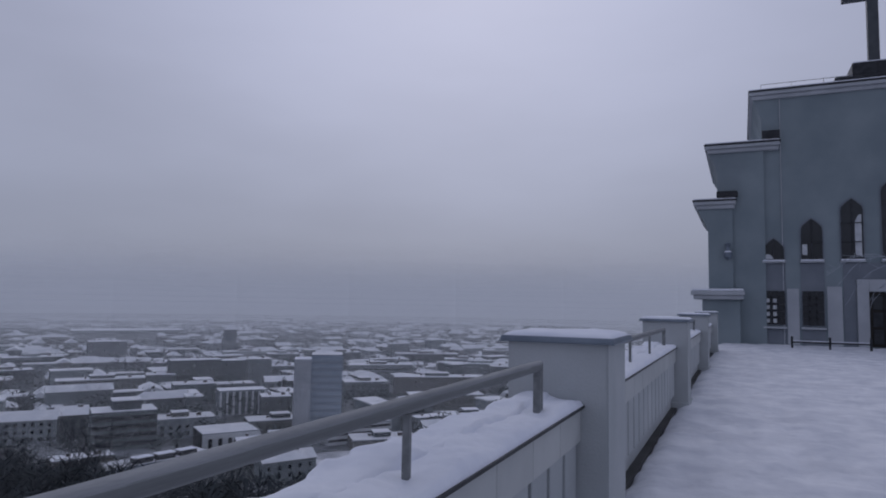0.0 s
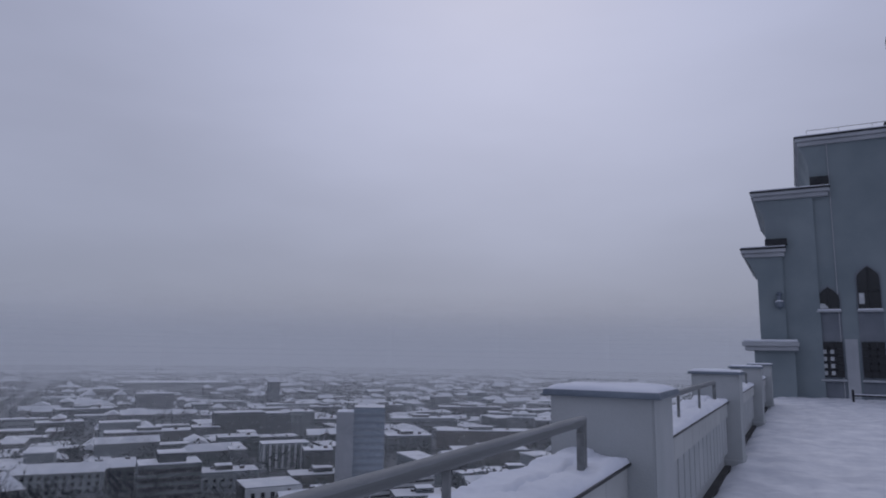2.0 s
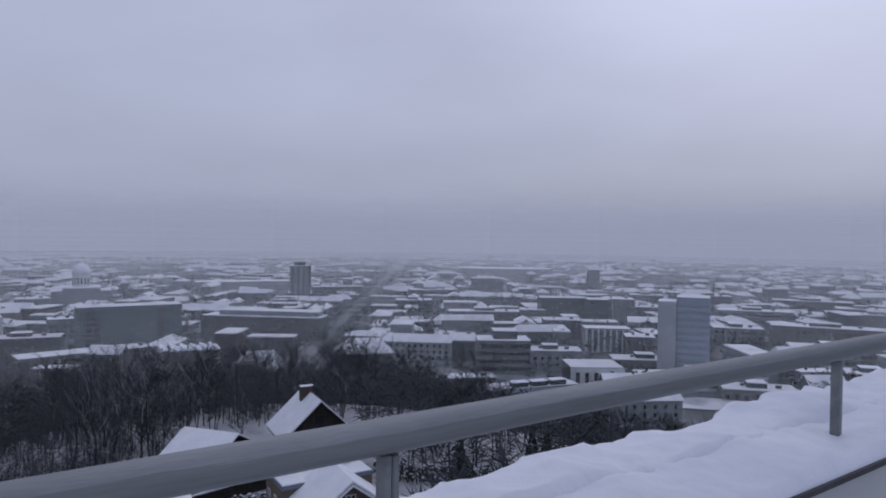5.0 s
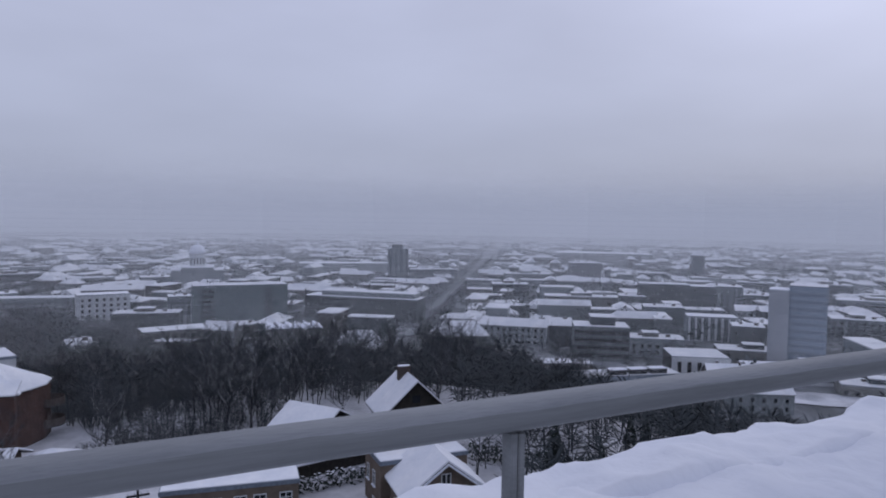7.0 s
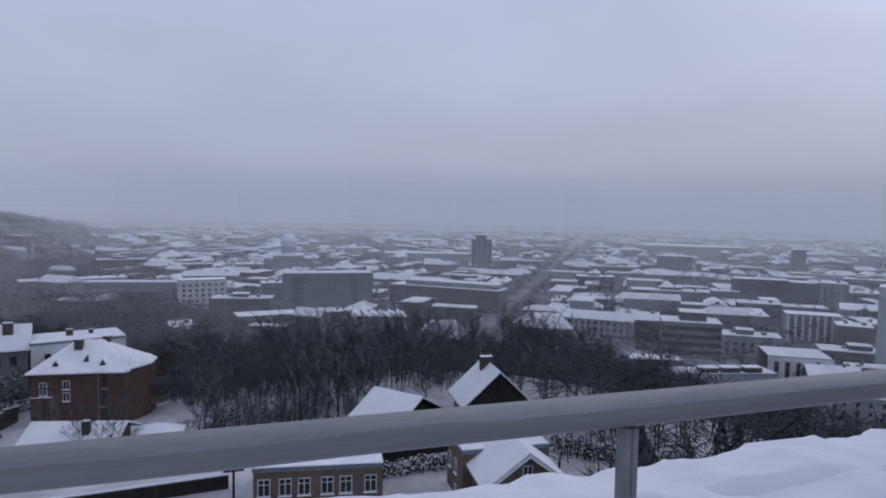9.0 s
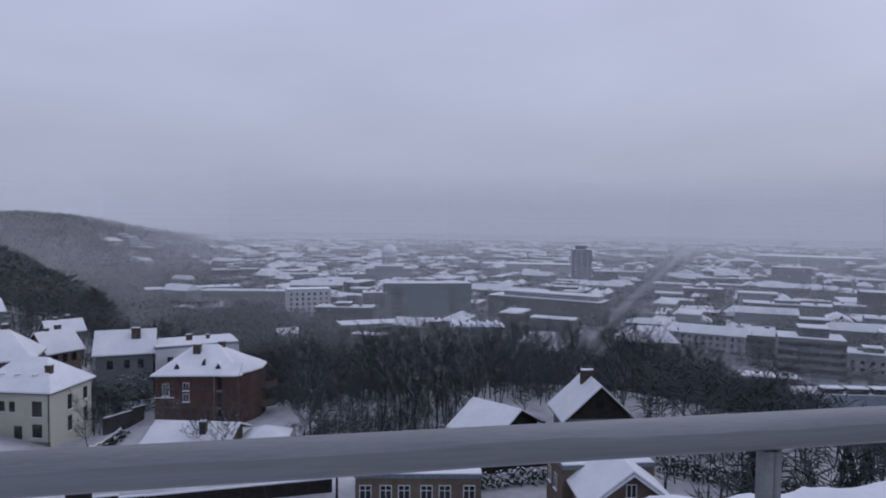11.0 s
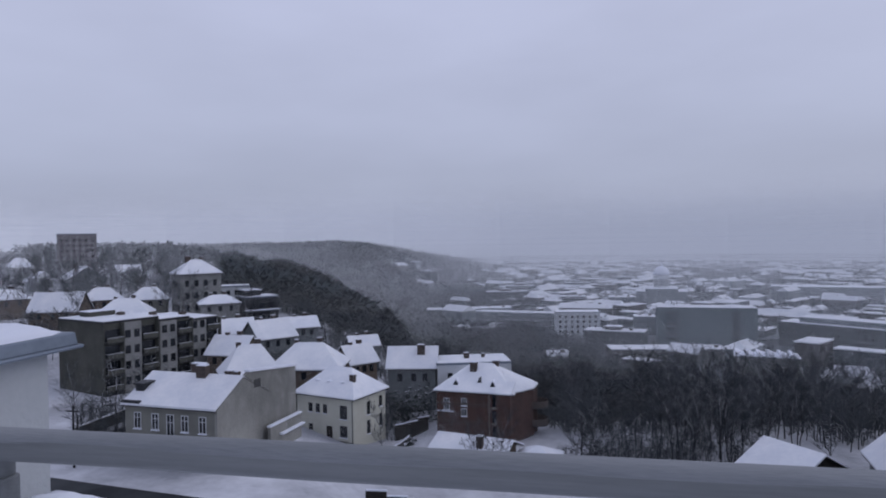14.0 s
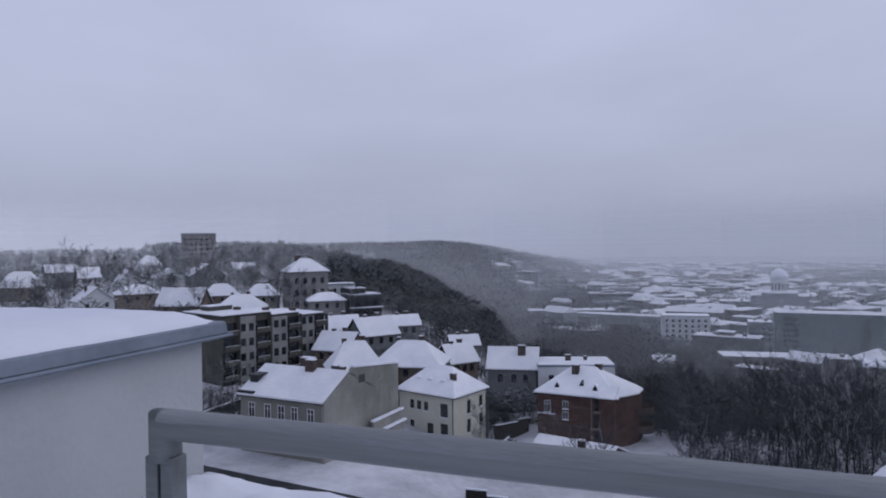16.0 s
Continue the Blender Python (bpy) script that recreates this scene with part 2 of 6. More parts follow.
# ---- mesh building ----
class Shape:
    """Gathers vertices and faces, then links them as one mesh."""

    def __init__(self):
        self.v, self.f = [], []

    def add(self, verts, faces):
        n = len(self.v)
        self.v += [tuple(p) for p in verts]
        self.f += [tuple(i + n for i in f) for f in faces]
        return self

    def box(self, x0, y0, z0, x1, y1, z1):
        return self.add([(x0, y0, z0), (x1, y0, z0), (x1, y1, z0), (x0, y1, z0), (x0, y0, z1), (x1, y0, z1), (x1, y1, z1), (x0, y1, z1)],
                        [(3, 2, 1, 0), (4, 5, 6, 7), (0, 1, 5, 4), (1, 2, 6, 5), (2, 3, 7, 6), (3, 0, 4, 7)])

    def frustum(self, x0, y0, x1, y1, z0, X0, Y0, X1, Y1, z1):
        return self.add([(x0, y0, z0), (x1, y0, z0), (x1, y1, z0), (x0, y1, z0), (X0, Y0, z1), (X1, Y0, z1), (X1, Y1, z1), (X0, Y1, z1)],
                        [(3, 2, 1, 0), (4, 5, 6, 7), (0, 1, 5, 4), (1, 2, 6, 5), (2, 3, 7, 6), (3, 0, 4, 7)])

    def prism(self, outline, axis, a, b):
        """An outline of 2D points pushed along an axis from a to b. axis y: (x, z) points; axis x: (y, z); axis z: (x, y)."""
        n = len(outline)
        place = {"x": lambda p, t: (t, p[0], p[1]), "y": lambda p, t: (p[0], t, p[1]), "z": lambda p, t: (p[0], p[1], t)}[axis]
        vs = [place(p, a) for p in outline] + [place(p, b) for p in outline]
        fs = [tuple(range(n)), tuple(range(2 * n - 1, n - 1, -1))] + [(i, i + n, (i + 1) % n + n, (i + 1) % n) for i in range(n)]
        return self.add(vs, fs)

    def tube(self, p, q, r0, r1, n=6, caps=True):
        p, q = Vector(p), Vector(q)
        d = (q - p).normalized()
        u = d.orthogonal().normalized()
        w = d.cross(u)
        ring = [(math.cos(2 * math.pi * i / n), math.sin(2 * math.pi * i / n)) for i in range(n)]
        vs = [p + (u * c + w * s) * r0 for c, s in ring] + [q + (u * c + w * s) * r1 for c, s in ring]
        fs = [(i, (i + 1) % n, (i + 1) % n + n, i + n) for i in range(n)]
        if caps:
            fs += [tuple(range(n - 1, -1, -1)), tuple(range(n, 2 * n))]
        return self.add(vs, fs)

    def lathe(self, profile, n=16, cx=0.0, cy=0.0):
        vs = [(cx + r * math.cos(2 * math.pi * i / n), cy + r * math.sin(2 * math.pi * i / n), z) for r, z in profile for i in range(n)]
        fs = [(k * n + i, k * n + (i + 1) % n, (k + 1) * n + (i + 1) % n, (k + 1) * n + i) for k in range(len(profile) - 1) for i in range(n)]
        fs += [tuple(range(n - 1, -1, -1)), tuple(range((len(profile) - 1) * n, len(profile) * n))]
        return self.add(vs, fs)

    def mesh(self, name, mat, bevel=0.0, segments=1, smooth=False):
        me = bpy.data.meshes.new(name)
        me.from_pydata(self.v, [], self.f)
        bm = bmesh.new()
        bm.from_mesh(me)
        bmesh.ops.recalc_face_normals(bm, faces=bm.faces)
        if bevel:
            bmesh.ops.bevel(bm, geom=[e for e in bm.edges if e.is_manifold and e.calc_face_angle(0) > 0.4], offset=bevel, segments=segments, affect="EDGES", clamp_overlap=True)
        bm.to_mesh(me)
        bm.free()
        if smooth:
            for p in me.polygons:
                p.use_smooth = True
        me.materials.append(mat)
        return me


def part(name, shape, mat, parent=None, label="", bevel=0.0, at=None, smooth=False, segments=1):
    me = shape if isinstance(shape, bpy.types.Mesh) else shape.mesh(name, mat, bevel, segments, smooth)
    ob = new(name, me)
    if parent is not None:
        ob.parent = parent
    if at is not None:
        ob.matrix_basis = at
    if label:
        tagged(ob, label)
    return ob


def thing(name, label, category, m=None, group="", kind=""):
    ob = new(name)
    ob.empty_display_size = 0.2
    if m is not None:
        ob.matrix_basis = m
    return tagged(ob, label, category, group, kind)


def smooth01(t):
    t = min(1.0, max(0.0, t))
    return t * t * (3 - 2 * t)


def bearing(x, y):
    return math.degrees(math.atan2(-x, y))


def polar(w, d):
    return -math.sin(radians(w)) * d, math.cos(radians(w)) * d


TOWN = -68.0


def ground_z(x, y):
    """The hill's plateau, its wooded slope, the town below and the far ridge."""
    d, w = math.hypot(x, y), bearing(x, y)
    if w < -100:
        w += 360
    hill = -28.5 + 4.5 * smooth01((w - 104) / 14) + smooth01((w - 108) / 14) * (8.0 * smooth01((d - 130) / 110) + 10.0 * smooth01((d - 300) / 500))
    edge = 96 + 8 * math.sin(w * 0.11)
    edge += 330 * smooth01((w - 98) / 26) + 1400 * smooth01((w - 116) / 26)
    if w < 60:
        edge -= 26 * smooth01((60 - w) / 30)
    drop = smooth01((d - edge) / 170)
    z = hill + (TOWN - hill) * drop
    ridge = smooth01((w - 93) / 18) * smooth01((d - 380 - 800 * (1 - smooth01((w - 92) / 18))) / 440)
    if z < -10:
        z += ridge * (-10 + 5 * noise.noise((x * 0.006, y * 0.006, 5.1)) - z)
    z -= 1.8 * (1 - smooth01((math.hypot(x + 96, y + 5) - 5) / 12))
    z -= 3.0 * (1 - smooth01((math.hypot(x + 101, y + 37) - 8) / 16))
    return z + 0.6 * noise.noise((x * 0.012, y * 0.012, 0.3)) * smooth01((d - 150) / 100)


# ---- the ground ----
def make_ground():
    s = Shape()
    radii = [0.0] + [14 + 6 * i for i in range(50)]
    while radii[-1] < 4400:
        radii.append(radii[-1] * 1.035 + 2)
    n = 200
    for r in radii:
        for i in range(n):
            x, y = polar(360 * i / n, r)
            s.v.append((x, y, ground_z(x, y)))
    for k in range(len(radii) - 1):
        for i in range(n):
            j = (i + 1) % n
            s.f.append((k * n + i, k * n + j, (k + 1) * n + j, (k + 1) * n + i))
    ob = new("ground", s.mesh("ground", CITY_GROUND, smooth=True))
    tagged(ob, "snow-covered hillside falling to a wintry town", "ground", kind="structure")


make_ground()


HAZE_RIBBON = material("mist", (0.925, 0.945, 0.955), (0.945, 0.96, 0.97), 0.01, 1.0, 0.0, 1.0, world=True, spec=0.0)


def haze_ribbons(radius, share, w0=-32.0, w1=152.0, fade=0.0):
    """A ring of hair-thin level ribbons shaped to stand in for haze: they veil a share of what lies behind and thin out
    upwards and, over the fade's degrees, towards its ends.
    """
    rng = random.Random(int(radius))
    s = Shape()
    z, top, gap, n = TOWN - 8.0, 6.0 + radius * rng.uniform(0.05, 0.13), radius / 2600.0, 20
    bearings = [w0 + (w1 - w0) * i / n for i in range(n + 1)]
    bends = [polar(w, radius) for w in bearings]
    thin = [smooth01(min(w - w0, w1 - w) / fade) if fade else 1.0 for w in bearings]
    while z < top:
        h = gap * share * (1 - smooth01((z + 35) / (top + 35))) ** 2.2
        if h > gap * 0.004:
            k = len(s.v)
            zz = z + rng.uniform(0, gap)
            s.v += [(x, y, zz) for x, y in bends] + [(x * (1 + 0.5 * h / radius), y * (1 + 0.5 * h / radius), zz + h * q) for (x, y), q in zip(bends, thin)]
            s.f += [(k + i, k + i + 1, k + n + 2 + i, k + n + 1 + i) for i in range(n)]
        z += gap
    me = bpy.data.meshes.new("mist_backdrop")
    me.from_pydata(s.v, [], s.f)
    me.materials.append(HAZE_RIBBON)
    tagged(new("mist_backdrop", me), "hair-thin pale ribbons standing in for winter haze over the town", "mist", kind="stuff")


# ribbon rings that pale the town with distance, in place of real haze
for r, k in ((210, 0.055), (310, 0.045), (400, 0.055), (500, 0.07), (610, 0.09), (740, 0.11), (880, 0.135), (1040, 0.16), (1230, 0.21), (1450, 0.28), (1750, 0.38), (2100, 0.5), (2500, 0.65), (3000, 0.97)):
    haze_ribbons(r, k)
# ribbons added to lift the dark tones of the wood and the hillside houses
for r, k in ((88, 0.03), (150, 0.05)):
    haze_ribbons(r, k, 46.0, 175.0, 22.0)
# denser ribbons added as haze, paling the wooded valley beside the hillside houses
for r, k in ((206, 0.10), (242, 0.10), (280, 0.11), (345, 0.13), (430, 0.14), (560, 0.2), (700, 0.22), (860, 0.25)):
    haze_ribbons(r, k, 102.0, 172.0, 20.0)

# ---- terrace ----
RAIL_X, RAIL_Z, RAIL_R = -1.12, 1.221, 0.029
PIER_X, PIER_W, PIER_H = -1.17, 0.70, 1.37
PIER_Y = [-8.9, -2.0, 4.85, 11.78, 18.7, 25.6]


def lumpy(x0, x1, y0, y1, z, amp, rough_edge, nx, ny, seed, under=0.05, crown=0.05):
    """A lying sheet of snow with a soft uneven top, rounded rims and a wandering outer edge on the x0 side."""
    s = Shape()
    for j in range(ny + 1):
        y = y0 + (y1 - y0) * j / ny
        a = x0 + rough_edge * (noise.noise((y * 2.2, seed, 0)) + 0.6 * noise.noise((y * 6.5, seed, 3)) + 0.3 * noise.noise((y * 15, seed, 3)))
        for i in range(nx + 1):
            u = i / nx
            x = a + (x1 - a) * u
            rim = min(1.0, min(u, 1 - u) * nx / 2.2)
            h = (1 - (1 - rim) ** 2) * crown
            h += amp * rim * (noise.noise((x * 3.1, y * 2.3, seed)) + 0.5 * noise.noise((x * 8, y * 7, seed)) + 0.25 * noise.noise((x * 19, y * 19, seed)))
            s.v.append((x, y, z + h))
    w = nx + 1
    top = len(s.v)
    s.f += [(j * w + i, j * w + i + 1, (j + 1) * w + i + 1, (j + 1) * w + i) for j in range(ny) for i in range(nx)]
    rim = [i for i in range(w)] + [j * w + nx for j in range(1, ny + 1)] + [ny * w + i for i in range(nx - 1, -1, -1)] + [j * w for j in range(ny - 1, 0, -1)]
    for k in rim:
        x, y, zz = s.v[k]
        s.v.append((x, y, z - under))
    n = len(rim)
    s.f += [(rim[k], top + k, top + (k + 1) % n, rim[(k + 1) % n]) for k in range(n)]
    return s


def terrace_floor():
    s = Shape()
    nx, ny = 130, 420
    x0, x1, y0, y1 = -0.985, 12.0, -10.0, 40.0
    for j in range(ny + 1):
        for i in range(nx + 1):
            x, y = x0 + (x1 - x0) * i / nx, y0 + (y1 - y0) * j / ny
            z = 0.035 * noise.noise((x * 1.1, y * 1.1, 2)) + 0.035 * noise.noise((x * 3.0, y * 3.0, 5)) - 0.09 * max(0.0, noise.noise((x * 4.6, y * 4.6, 9)) - 0.10) - 0.01
            z -= 0.07 * max(0.0, 1 - (x - x0) / (0.16 + 0.12 * noise.noise((0.5, y * 1.7, 4))))
            s.v.append((x, y, z))
    w = nx + 1
    s.f += [(j * w + i, j * w + i + 1, (j + 1) * w + i + 1, (j + 1) * w + i) for j in range(ny) for i in range(nx)]
    ob = part("floor", s, SNOW_TRODDEN, smooth=True)
    tagged(ob, "trodden snow on the flat roof terrace", "floor", kind="structure")
    slab = part("roof_slab", Shape().box(-1.5, -10, -0.6, 12, 40, -0.12), PARAPET)
    tagged(slab, "pale rendered edge of the roof terrace slab", "roof slab", kind="structure")
    base = part("building_wall", Shape().box(-1.35, -10, -34, 12, 44, -0.62), CHURCH)
    tagged(base, "grey rendered church wall under the terrace", "wall", kind="structure")


def pier(y, seed):
    t = thing("pier", "pale plastered square parapet pier with zinc coping and snow cap", "pier", pose(PIER_X, y, -0.12), group="piers along the parapet")
    h = PIER_W / 2
    z = PIER_H + 0.12
    part("shaft", Shape().box(-h, -h, 0, h, h, z - 0.034), PARAPET, t, bevel=0.012, segments=2)
    part("plinth", Shape().box(-h - 0.02, -h - 0.02, 0, h + 0.02, h + 0.02, 0.16), PARAPET, t, bevel=0.015)
    coping = Shape()
    coping.frustum(-h - 0.045, -h - 0.045, h + 0.045, h + 0.045, z - 0.035, -h - 0.04, -h - 0.04, h + 0.04, h + 0.04, z + 0.0)
    coping.box(-h - 0.055, -h - 0.055, z - 0.042, h + 0.055, h + 0.055, z - 0.033)
    part("coping", coping, FLASHING, t, bevel=0.004)
    s = lumpy(-h - 0.035, h + 0.035, -h - 0.035, h + 0.035, z + 0.0, 0.012, 0.008, 22, 22, seed, under=0.01, crown=0.032)
    # round the two ends too
    s.v = [(x, yy, zz - 0.03 * max(0.0, 1 - (h + 0.035 - abs(yy)) / 0.10) ** 2 if zz > z else zz) for x, yy, zz in s.v]
    part("snow_cap", s, SNOW, t, smooth=True)


def parapet(a, b, seed):
    """The low wall between two piers: panels, slats, coping line and the snow on top."""
    w = thing("parapet_wall", "low pale panelled parapet wall with slotted base", "parapet", pose(0, 0, 0), group="parapet walls", kind="structure")
    part("core", Shape().box(-1.38, a, -0.12, -1.08, b, 0.86), PARAPET, w)
    n = round((b - a) / 0.57)
    step = (b - a) / n
    me = Shape().box(-0.06, 0.004, 0.0, 0.0, step - 0.004, 0.22).mesh("panel", PANEL, 0.004)
    for i in range(n):
        part("panel", me, PANEL, w, at=pose(-1.0, a + i * step, 0.68))
    part("backing", Shape().box(-1.08, a, 0.66, -1.055, b, 0.90), DARK_FILL, w)
    m = round((b - a) / 0.37)
    st = (b - a) / m
    me2 = Shape().box(-0.05, 0.035, 0.0, 0.0, st - 0.035, 0.54).mesh("slat", PARAPET, 0.006)
    for i in range(m):
        part("slat", me2, PARAPET, w, at=pose(-1.025, a + i * st, 0.14))
    # near-black strip laid in the gap at the wall's foot
    part("gutter", Shape().box(-1.08, a, -0.11, -0.99, b, -0.05), DARK_FILL, w)
    part("coping_strip", Shape().box(-1.42, a, 0.902, -0.975, b, 0.918), METAL_DARK, w)
    sn = thing("snow_ridge", "uneven blanket of fresh snow on the parapet", "snow", pose(0, 0, 0), group="snow on the parapet")
    ny = int((b - a) * 40)
    part("snow", lumpy(-1.36, -0.985, a, b, 0.922, 0.036, 0.02, 22, ny, seed, under=0.01, crown=0.045), SNOW, sn, smooth=True)
    part("outer_lip", lumpy(-1.45, -1.20, a, b, 0.925, 0.042, 0.068, 16, ny, seed + 4, under=0.07, crown=0.06), SNOW, sn, smooth=True)
    part("drift", lumpy(-1.60, -1.24, a, a + 0.85, 0.90, 0.03, 0.05, 14, 30, seed + 9, under=0.06, crown=0.05), SNOW, sn, smooth=True)


def handrail(a, b):
    r = thing("handrail", "grey painted steel pipe handrail on short posts", "handrail", pose(RAIL_X, 0, 0), group="handrails along the parapet")
    s = Shape()
    n = 32
    path = [(a, RAIL_Z - 0.07), (a, RAIL_Z)]
    path += [(a + (b - a) * k / 40, RAIL_Z + 0.002 * noise.noise((k * 0.3, 0, 0))) for k in range(1, 40)]
    path += [(b, RAIL_Z), (b, RAIL_Z - 0.07)]
    for k, (y, z) in enumerate(path):
        v1 = Vector(path[k]) - Vector(path[max(0, k - 1)])
        v2 = Vector(path[min(len(path) - 1, k + 1)]) - Vector(path[k])
        v1, v2 = (v1 if v1.length else v2).normalized(), (v2 if v2.length else v1).normalized()
        tan = (v1 + v2).normalized()
        mitre = 1 / max(0.5, tan.dot(v1))
        for i in range(n):
            c, sn = (math.copysign(abs(v) ** 0.78, v) for v in (math.cos(2 * math.pi * i / n), math.sin(2 * math.pi * i / n)))
            s.v.append((c * RAIL_R, y - tan.y * sn * RAIL_R * mitre, z + tan.x * sn * RAIL_R * mitre))
    for k in range(len(path) - 1):
        s.f += [(k * n + i, k * n + (i + 1) % n, (k + 1) * n + (i + 1) % n, (k + 1) * n + i) for i in range(n)]
    part("top_pipe", s, RAIL, r, smooth=True)
    # a thin shell, paler than the pipe, over its upper side
    rime, steps, m = Shape(), int((b - a) * 12), 14
    for k in range(steps + 1):
        y = a + (b - a) * k / steps
        low = radians(9 + 9 * noise.noise((y * 2.1, 7.0, 0)) + 5 * noise.noise((y * 9.0, 2.0, 0)))
        for i in range(m + 1):
            g = low + (radians(168) - low) * i / m
            lift = RAIL_R + 0.0016 * min(1.0, 4 * i / m, 4 * (m - i) / m) - 0.0004
            c, sn = (math.copysign(abs(v) ** 0.78, v) * lift for v in (math.cos(g), math.sin(g)))
            rime.v.append((c, y, RAIL_Z + sn))
    rime.f = [(k * (m + 1) + i, k * (m + 1) + i + 1, (k + 1) * (m + 1) + i + 1, (k + 1) * (m + 1) + i) for k in range(steps) for i in range(m)]
    part("rime", rime, RAIL_TOP, r, "thin paler grey layer along the top of the pipe", smooth=True)
    for k in (0.370, 0.679):
        y = a + (b - a) * k
        part("post", Shape().box(-0.014, -0.017, 0.85, 0.014, -0.001, RAIL_Z - 0.03).box(-0.014, 0.001, 0.85, 0.014, 0.017, RAIL_Z - 0.032), RAIL, r, at=pose(0, y, 0, 0, 0, 12), bevel=0.003)
    for y in (a, b):
        part("end_post", Shape().box(-0.022, -0.034, 0.85, 0.022, -0.004, RAIL_Z - 0.06).box(-0.022, 0.004, 0.85, 0.022, 0.034, RAIL_Z - 0.06), RAIL, r, at=pose(0, y, 0), bevel=0.003)


terrace_floor()
for i, y in enumerate(PIER_Y):
    pier(y, 3.0 + i * 5)
for i, (a, b) in enumerate(zip(PIER_Y, PIER_Y[1:])):
    parapet(a + PIER_W / 2, b - PIER_W / 2, 11.0 + 7 * i)
    handrail(a + PIER_W / 2 + 0.24, b - PIER_W / 2 - 0.62)

# ---- the church tower at the end of the terrace ----
METAL_CROSS = material("cross_metal", (0.055, 0.062, 0.07), (0.085, 0.092, 0.10), 2.0, 0.5, 0.08, 30, metal=0.3)
FY = 32.1
church = thing("church", "grey rendered stepped church front with pale cornices and cross", "church", pose(0, FY, -0.12))


def tier(xl, xr, top, front, back, flare, lip_right):
    """A stepped block with a flared left flank and a projecting cornice."""
    wall = part("wall", Shape().prism([(xl, 0), (xr, 0), (xr, top - 0.3), (xl - flare * 0.75, top - 0.3), (xl - flare * 0.45, top - 0.62), (xl - flare * 0.16, top - 0.95), (xl, top - 1.3)], "y", front, back), CHURCH, church)
    c = Shape()
    c.box(xl - flare * 0.8, front - 0.10, top - 0.34, lip_right, back, top - 0.16)
    c.box(xl - flare, front - 0.2, top - 0.16, lip_right + 0.06, back, top)
    part("cornice", c, CHURCH_LIGHT, church, bevel=0.02)
    part("roof_edge", Shape().box(xl - flare - 0.03, front - 0.23, top + 0.002, lip_right + 0.09, back, top + 0.06), METAL_DARK, church)
    part("roof_snow", Shape().box(xl - flare, front - 0.18, top + 0.062, lip_right + 0.05, back, top + 0.13), SNOW, church, bevel=0.03)
    return wall


tier(0.88, 9.5, 11.23, 0.0, 9, 0.46, 10.1)
tier(-0.95, 0.95, 8.92, -0.14, 9, 0.5, 1.55)
tier(-1.36, -0.35, 6.38, -0.28, 9, 0.6, -0.25)
part("plinth_block", Shape().box(-1.62, -0.7, 0, -0.1, 2, 2.0), CHURCH, church)
part("plinth_cornice", Shape().box(-1.97, -0.95, 2.0, 0.05, 2, 2.18).box(-2.07, -1.05, 2.18, 0.1, 2, 2.36), CHURCH_LIGHT, church, bevel=0.02)
part("plinth_snow", Shape().box(-2.02, -1.0, 2.362, 0.05, -0.3, 2.46), SNOW, church, bevel=0.03)
part("roof_hatch", Shape().box(0.9, -0.32, 9.09, 1.6, -0.01, 9.42), METAL_DARK, church)
part("roof_hatch", Shape().box(-0.98, -0.46, 6.54, -0.12, -0.15, 6.8), METAL_DARK, church)


def arch(xc, half, z0, z1):
    """Outline of a window with a kinked pointed head."""
    return [(xc - half, z0), (xc + half, z0), (xc + half, z1 - 0.5), (xc + half * 0.92, z1 - 0.34), (xc + half * 0.45, z1 - 0.14), (xc, z1), (xc - half * 0.45, z1 - 0.14), (xc - half * 0.92, z1 - 0.34), (xc - half, z1 - 0.5)]


